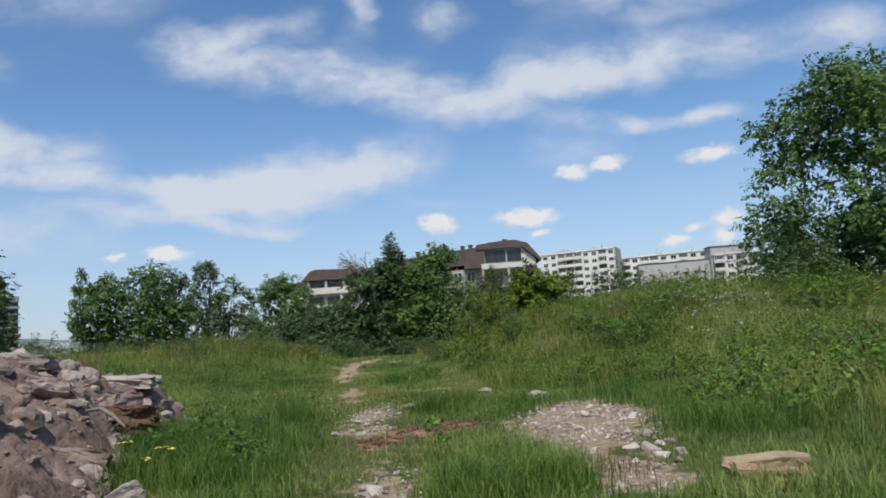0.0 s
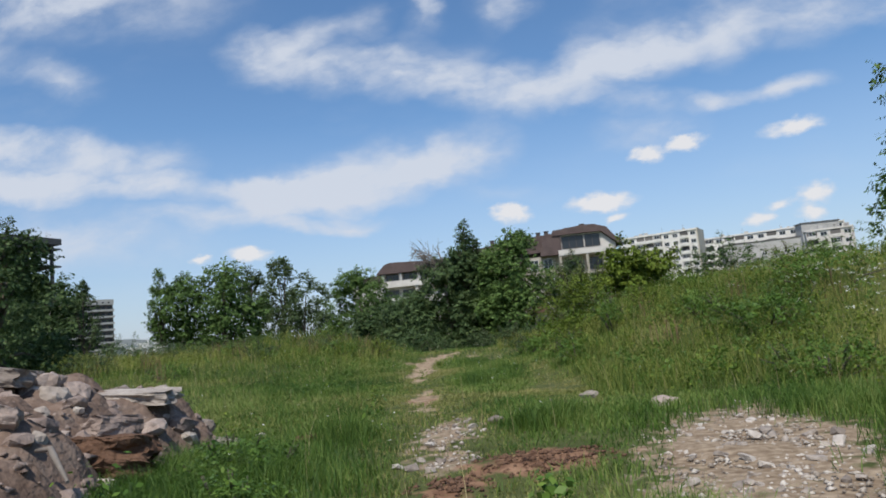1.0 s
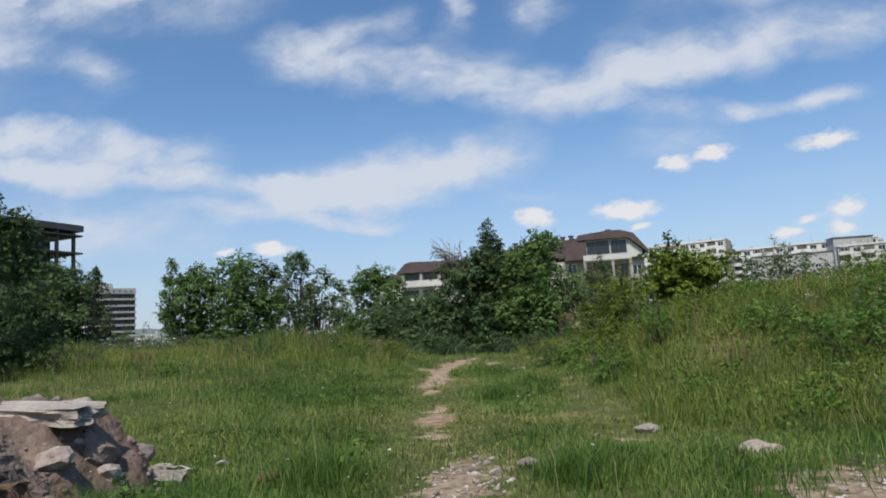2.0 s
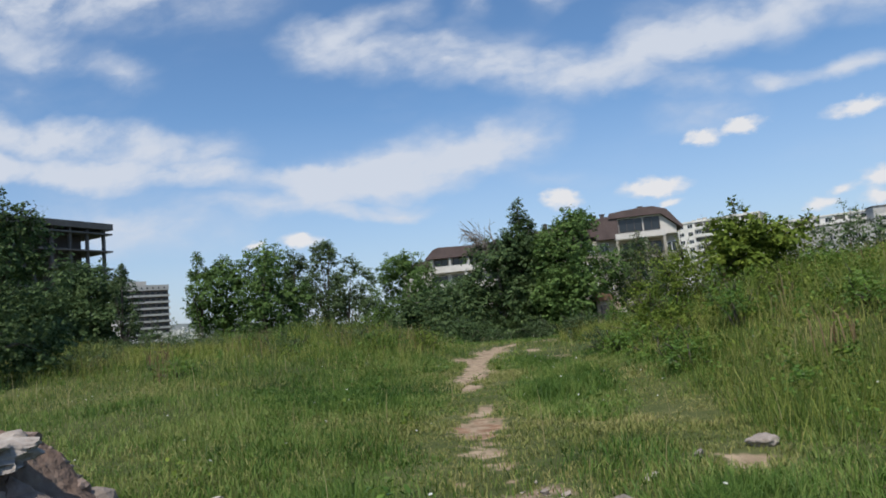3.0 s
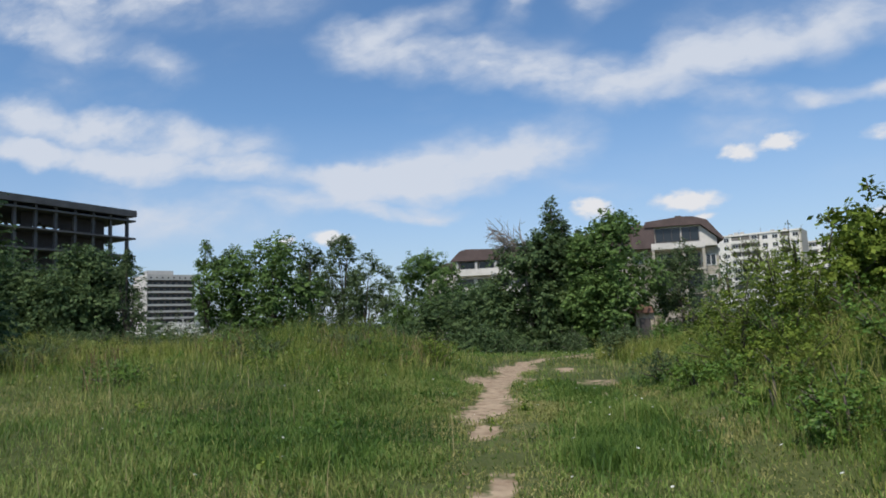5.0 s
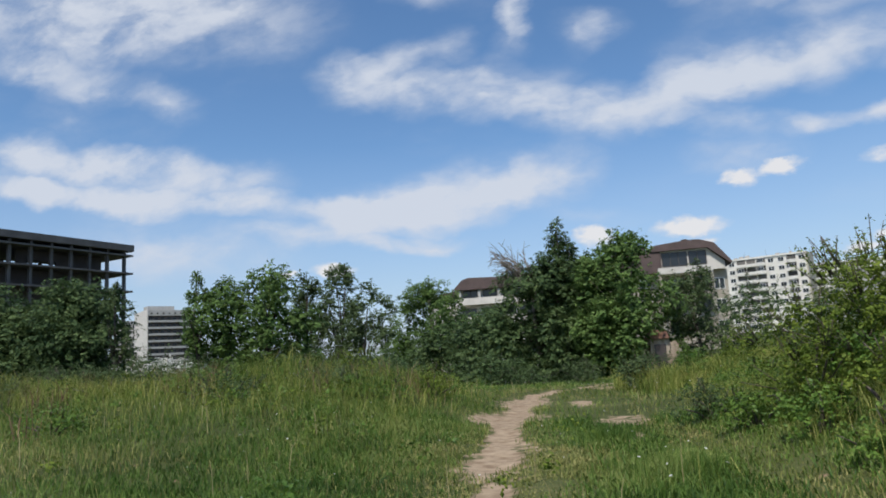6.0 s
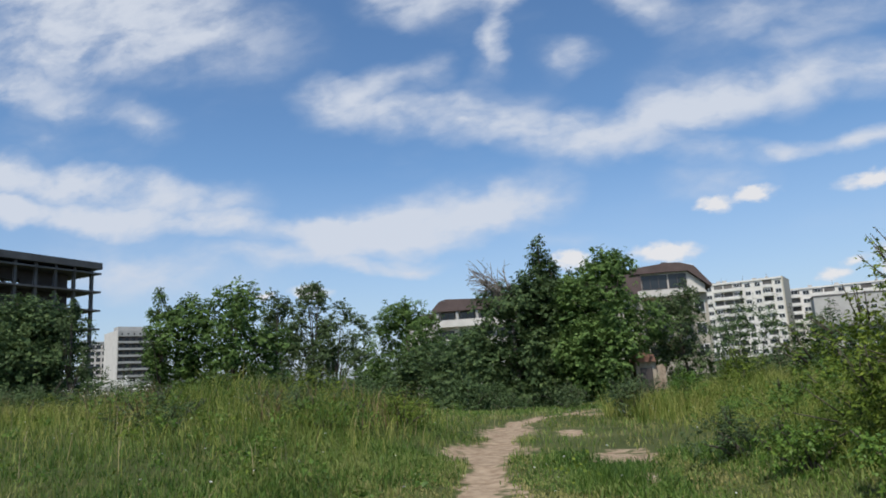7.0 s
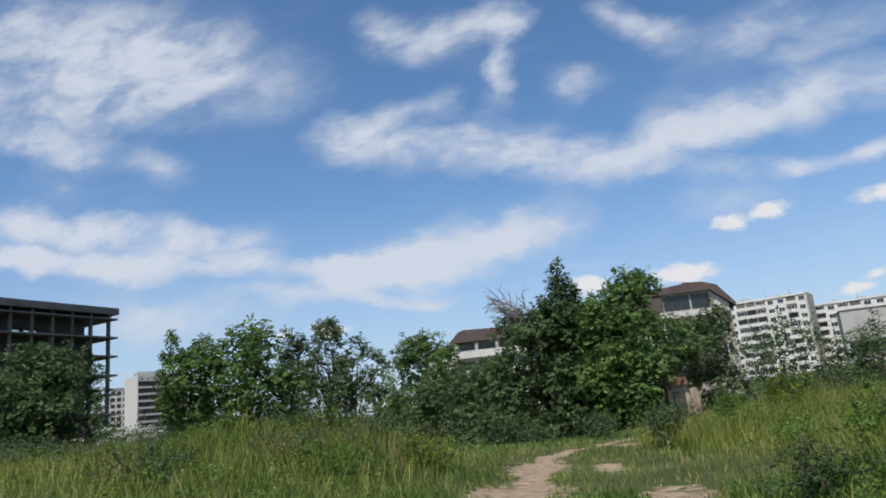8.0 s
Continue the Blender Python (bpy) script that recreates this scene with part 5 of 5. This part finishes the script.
def meadow():
    rng = np.random.default_rng(5)

    def scatter(n, x0, x1, y0, y1):
        return rng.uniform(x0, x1, n), rng.uniform(y0, y1, n)

    def keep(x, y, amount=1.0):
        cover = np.maximum(np.maximum(bare_mask(x, y), stony_mask(x, y)), red_mask(x, y))
        lane = np.clip(1.1 - seg(x, y, TRACK) / 0.4, 0, 1)
        return rng.random(len(x)) > np.maximum(cover * 1.6, 0.6 * lane) * amount - 0.05

    def tuft(x, y):
        """Where the grass stands tall: 0 to 1."""
        t = 0.5 + 0.5 * ripple(x, y, 1.5, 3.0)
        t = t * (0.35 + 0.65 * smooth(0.35, 1.3, seg(x, y, TRACK))) * (0.6 + 0.4 * smooth(0.2, 0.6, seg(x, y, TRACK_RIGHT)))
        return np.clip(t * 0.8 + 0.2 * rng.random(len(x)), 0, 1)

    # beside the track, near
    x, y = scatter(285000, -7.5, 5.0, 2.0, 27.0)
    k = keep(x, y) & (np.abs(x + 1.2) < 2.2 + rng.random(len(x)) * 5)
    x, y = x[k], y[k]
    t = tuft(x, y)
    # trampled, drier grass along the track and in patches
    worn = 0.85 * np.exp(-((seg(x, y, TRACK) - 0.2) / 0.75) ** 2) + 0.75 * smooth(0.1, 0.55, ripple(x, y, 0.75, 4.2)) + 0.6 * spot(x, y, 0.3, 14.0, 1.5, 2.6) + 0.9 * np.exp(-(seg(x, y, TRACK_RIGHT) / 0.42) ** 2)
    dry = rng.random(len(x)) < worn
    tall = 0.05 + 0.22 * t * rng.uniform(0.5, 1.1, len(x))
    wide = rng.uniform(0.004, 0.008, len(x)) + 0.0004 * y
    g = ~dry
    blades("grass", rng, x[g], y[g], tall[g], wide[g], M_GRASS, "short green meadow grass with paler tufts", "grass", 0.9)
    blades("trampled_grass", rng, x[dry], y[dry], tall[dry] * 0.6, wide[dry], M_SHORTDRY, "short trampled yellowish grass along the track", "grass", 1.0)
    # meadow beside the camera's way
    x, y = scatter(76000, -15, -3.0, 12.5, 31.0)
    k = (rng.random(len(x)) < 0.45 + 0.55 * smooth(-16, -5, x)) & keep(x, y)
    x, y = x[k], y[k]
    t = tuft(x, y)
    tall, wide = (0.09 + 0.2 * t) * rng.uniform(0.6, 1.2, len(x)), rng.uniform(0.007, 0.013, len(x))
    dry = rng.random(len(x)) < 0.2 + 0.6 * smooth(0.0, 0.5, ripple(x, y, 0.55, 3.3))
    g = ~dry
    blades("lush_grass", rng, x[g], y[g], tall[g], wide[g], M_GRASS, "lush green meadow grass in soft tufts", "grass", 1.0)
    blades("fading_grass", rng, x[dry], y[dry], tall[dry] * 0.85, wide[dry], M_SHORTDRY, "paler fading grass between lush tufts", "grass", 1.1)
    # seeding grass on the lower bank
    x, y = scatter(26000, 0.3, 6.5, 13.0, 31.0)
    k = (seg(x, y, TRACK_RIGHT) > 0.45) & (rng.random(len(x)) < 0.55 + 0.45 * ripple(x, y, 1.2, 7.0))
    x, y = x[k], y[k]
    blades("seeding_grass", rng, x, y, 0.25 + 0.45 * rng.random(len(x)), rng.uniform(0.004, 0.008, len(x)), M_GRASS_DRY, "seeding yellow-green grass on the bank", "grass", 1.1)
    # wide meadow
    x, y = scatter(95000, -34, 16, 8.0, 54.0)
    k = keep(x, y, 0.9) & ((np.abs(x + 1.5) > 3.0) | (y > 24)) & (pile_height(x, y) < 0.05)
    x, y = x[k], y[k]
    t = tuft(x, y)
    far = smooth(15, 45, y)
    tall, wide = (0.09 + 0.2 * t) * rng.uniform(0.6, 1.2, len(x)), 0.008 + 0.018 * far
    dry = rng.random(len(x)) < (0.1 + 0.7 * smooth(0.0, 0.5, ripple(x, y, 0.45, 1.9))) * (1 - 0.6 * smooth(-4, -8, x))
    g = ~dry
    blades("meadow_grass", rng, x[g], y[g], tall[g], wide[g], M_GRASS, "uneven green meadow grass", "grass", 0.85)
    blades("pale_meadow_grass", rng, x[dry], y[dry], tall[dry] * 0.85, wide[dry], M_SHORTDRY, "paler yellowish grass in patches of the meadow", "grass", 0.7)
    # tall grass on the bank, on the crest and round the pile
    x, y = scatter(215000, -22, 18, 4.0, 48.0)
    edge = 0.6 - 1.6 * smooth(13.5, 19.5, y) + 0.4 * smooth(24, 28, y)
    bank = smooth(edge, edge + 2.4, x) * smooth(11, 16, y) + smooth(2.8, 4.5, x) * smooth(3, 7, y)
    crest = smooth(-4.3, -6.5, x) * np.exp(-((y - 29) / 4.0) ** 2)
    k = (rng.random(len(x)) < np.clip(bank + 0.9 * crest, 0, 1)) & (stony_mask(x, y) < 0.3) & (seg(x, y, TRACK_RIGHT) > 0.3 + 0.3 * rng.random(len(x))) & (bare_mask(x, y) < 0.3)
    x, y = x[k], y[k]
    far = smooth(12, 40, y)
    blades("tall_grass", rng, x, y, (0.2 + 0.4 * rng.random(len(x)) * (0.65 + 0.35 * ripple(x, y, 0.9, 5.0)) + (0.25 + 0.55 * np.clip(ripple(x, y, 1.3, 8.0), 0, 1)) * smooth(-4.3, -6.5, x) * np.exp(-((y - 29) / 4.0) ** 2) + 0.3 * smooth(0, 3, x) * np.clip(ripple(x, y, 1.1, 6.0), 0, 1)), 0.006 + 0.009 * far, M_GRASS_DRY, "tall unmown grass turning straw-coloured on the bank", "grass", 1.0)
    # rank grass where the bank ends, and at the foot of the trees
    x, y = scatter(30000, -1.4, 11, 32.5, 40.0)
    k = rng.random(len(x)) < smooth(-1.4, -0.4, x + 0.5 * ripple(x, y, 0.9, 2.0)) * np.exp(-((y - 36.4) / 2.2) ** 2)
    x, y = x[k], y[k]
    blades("rank_grass", rng, x, y, 0.45 + 0.75 * rng.random(len(x)) ** 1.5 * (0.6 + 0.4 * ripple(x, y, 1.4, 3.0)), 0.015, M_GRASS_DRY, "rank unmown grass at the end of the bank", "grass", 0.8)
    # tufts that stand by themselves
    bx, by = [], []
    for cx, cy, r, n in ((0.45, 6.2, 0.42, 2600), (0.15, 5.2, 0.35, 2000), (0.75, 5.4, 0.3, 1500), (-0.1, 10.9, 0.35, 1500), (0.2, 11.3, 0.3, 1000), (-2.2, 6.8, 0.6, 2200), (-2.9, 9.2, 0.7, 2400), (-1.3, 18.5, 0.5, 1800), (-0.9, 21.0, 0.5, 1800), (-1.7, 24.0, 0.45, 1500), (-2.6, 11.5, 0.5, 1500), (-3.3, 8.2, 0.8, 3600), (-3.0, 7.2, 0.8, 3200), (-3.4, 9.6, 0.7, 3000), (-2.4, 8.6, 0.8, 2400), (2.9, 7.5, 0.7, 2600), (3.0, 10.5, 0.7, 2400)):
        bx.append(rng.normal(cx, r * 0.5, n))
        by.append(rng.normal(cy, r * 0.6, n))
    x, y = np.concatenate(bx), np.concatenate(by)
    k = pile_height(x, y) < 0.25
    x, y = x[k], y[k]
    blades("grass_tufts", rng, x, y, rng.uniform(0.15, 0.42, len(x)) * np.where(x < -2.2, 1.1, 0.9), rng.uniform(0.004, 0.009, len(x)), M_GRASS, "dense tall grass tufts beside the track", "grass", 0.95)
    # straw stalks
    x, y = scatter(5000, -20, 14, 6.0, 42.0)
    bank = smooth(0.8, 3.0, x) * smooth(9, 15, y) + 0.8 * smooth(-4.3, -6.5, x) * np.exp(-((y - 30) / 4.5) ** 2) + 0.1
    k = (rng.random(len(x)) < bank) & (keep(x, y)) & (pile_height(x, y) < 0.02)
    x, y = x[k], y[k]
    blades("dry_stalks", rng, x, y, rng.uniform(0.3, 0.7, len(x)), 0.003 + 0.0003 * y, M_STRAW, "dry straw stalks standing above the grass", "grass", 0.35)


def dock_stalks():
    """Reddish-brown seed stalks of dock on the crest and bank."""
    rng = np.random.default_rng(19)
    cx, cy = rng.uniform(-16, -5, 34), rng.normal(28.5, 2.2, 34)
    cx, cy = np.concatenate((cx, rng.uniform(1.5, 7, 16))), np.concatenate((cy, rng.uniform(17, 27, 16)))
    x, y = np.repeat(cx, 14) + rng.normal(0, 0.18, 700), np.repeat(cy, 14) + rng.normal(0, 0.18, 700)
    blades("dock_stalks", rng, x, y, rng.uniform(0.4, 0.85, 700), rng.uniform(0.012, 0.024, 700), M_DOCK, "reddish-brown dock stalks above the grass", "weeds", 0.4)
    x, y = rng.normal(1.25, 0.14, 160), rng.normal(5.6, 0.3, 160)
    blades("dry_stubble", rng, x, y, rng.uniform(0.08, 0.2, 160), rng.uniform(0.004, 0.008, 160), M_DOCK, "brown dry stubble at the edge of the gravel", "weeds", 0.5)


def weeds():
    """Broad-leaved weeds among the grass."""
    rng = np.random.default_rng(8)
    n = 7600
    x, y = rng.uniform(-18, 14, n), rng.uniform(4, 40, n)
    edge = 0.4 - 1.4 * smooth(13.5, 19.5, y)
    want = 0.06 + 0.9 * smooth(edge, edge + 2.5, x) * smooth(10, 16, y) + 0.6 * smooth(2.4, 3.6, x) + 0.35 * smooth(-4, -7, x) * smooth(20, 27, y)
    k = (rng.random(n) < want * (0.45 + 0.55 * ripple(x, y, 0.8, 6.0))) & (np.maximum(stony_mask(x, y), bare_mask(x, y)) < 0.2) & (pile_height(x, y) < 0.02) & (seg(x, y, TRACK_RIGHT) > 0.7)
    x, y = x[k], y[k]
    c = np.stack((x, y, height(x, y) + rng.uniform(0.12, 0.5, len(x)), rng.uniform(0.1, 0.32, len(x))), 1)
    pale = (rng.random(len(x)) + 0.5 * ripple(x, y, 0.6, 9.0)) > 0.5
    for name, pick, mat, label in (("weeds", ~pale, M_WEED, "broad-leaved green weeds among the tall grass"), ("pale_weeds", pale, M_BRIGHTLEAF, "yellow-green feathery weeds among the tall grass")):
        p, d = clump_leaves(rng, c[pick], 38)
        ob = mesh_part(name, leaf_mesh(name, rng, p, d, 0.055, 0.6), mat)
        tagged(ob, label, "weeds", kind="stuff")


def flower_heads(name, rng, x, y, lift, size, mat, label, per=1, spread=0.0):
    x, y = np.repeat(x, per), np.repeat(y, per)
    z = height(x, y) + np.repeat(lift, per) + rng.normal(0, spread * 0.25, len(x))
    x, y = x + rng.normal(0, spread, len(x)), y + rng.normal(0, spread, len(y))
    n = len(x)
    a = np.arange(6) * 1.0472
    tilt = rng.uniform(-0.5, 0.5, (n, 2))
    s = size * rng.uniform(0.6, 1.3, n)
    px, py = np.cos(a)[None] * s[:, None], np.sin(a)[None] * s[:, None]
    pz = px * tilt[:, :1] + py * tilt[:, 1:]
    ring = np.stack((x[:, None] + px, y[:, None] + py, z[:, None] + pz), 2)
    mid = np.stack((x, y, z + s * 0.35), 1)[:, None, :]
    v = np.concatenate((ring, mid), 1).reshape(-1, 3)
    k = np.arange(n)[:, None, None] * 7
    f = np.array([(i, (i + 1) % 6, 6) for i in range(6)])[None]
    ob = mesh_part(name, fast_mesh(name, v, np.full(6 * n, 3), (k + f).ravel()), mat)
    tagged(ob, label, "flowers", kind="stuff")


def flowers():
    rng = np.random.default_rng(9)
    x, y = rng.uniform(-14, 12, 1500), rng.uniform(8, 40, 1500)
    k = (rng.random(1500) < 0.22 + 0.5 * (ripple(x, y, 0.7, 2.0) > 0.25)) & (np.maximum(stony_mask(x, y), bare_mask(x, y)) < 0.2) & (pile_height(x, y) < 0.02)
    x, y = x[k], y[k]
    lift = rng.uniform(0.25, 0.5, len(x))
    flower_heads("white_flowers", rng, x, y, lift, 0.013, M_PETAL, "small white flower heads scattered through the meadow")
    flower_heads("yarrow", rng, *rng.normal((6.6, 17.5), (0.9, 1.6), (70, 2)).T, rng.uniform(0.4, 0.6, 70), 0.017, M_PETAL, "white umbels crowding on the bank", 7, 0.07)
    flower_heads("elder_flowers", rng, *rng.normal((-27.2, 51.4), (0.95, 0.4), (80, 2)).T, rng.uniform(2.0, 2.9, 80), 0.05, M_PETAL, "white blossom on the elder bush", 8, 0.16)
    flower_heads("yellow_flowers", rng, *rng.normal((-2.35, 5.9), (0.08, 0.4), (4, 2)).T, rng.uniform(0.35, 0.6, 4), 0.014, M_YELLOW, "small yellow flowers at the foot of the rubble", 5, 0.03)


meadow()
dock_stalks()
weeds()
flowers()
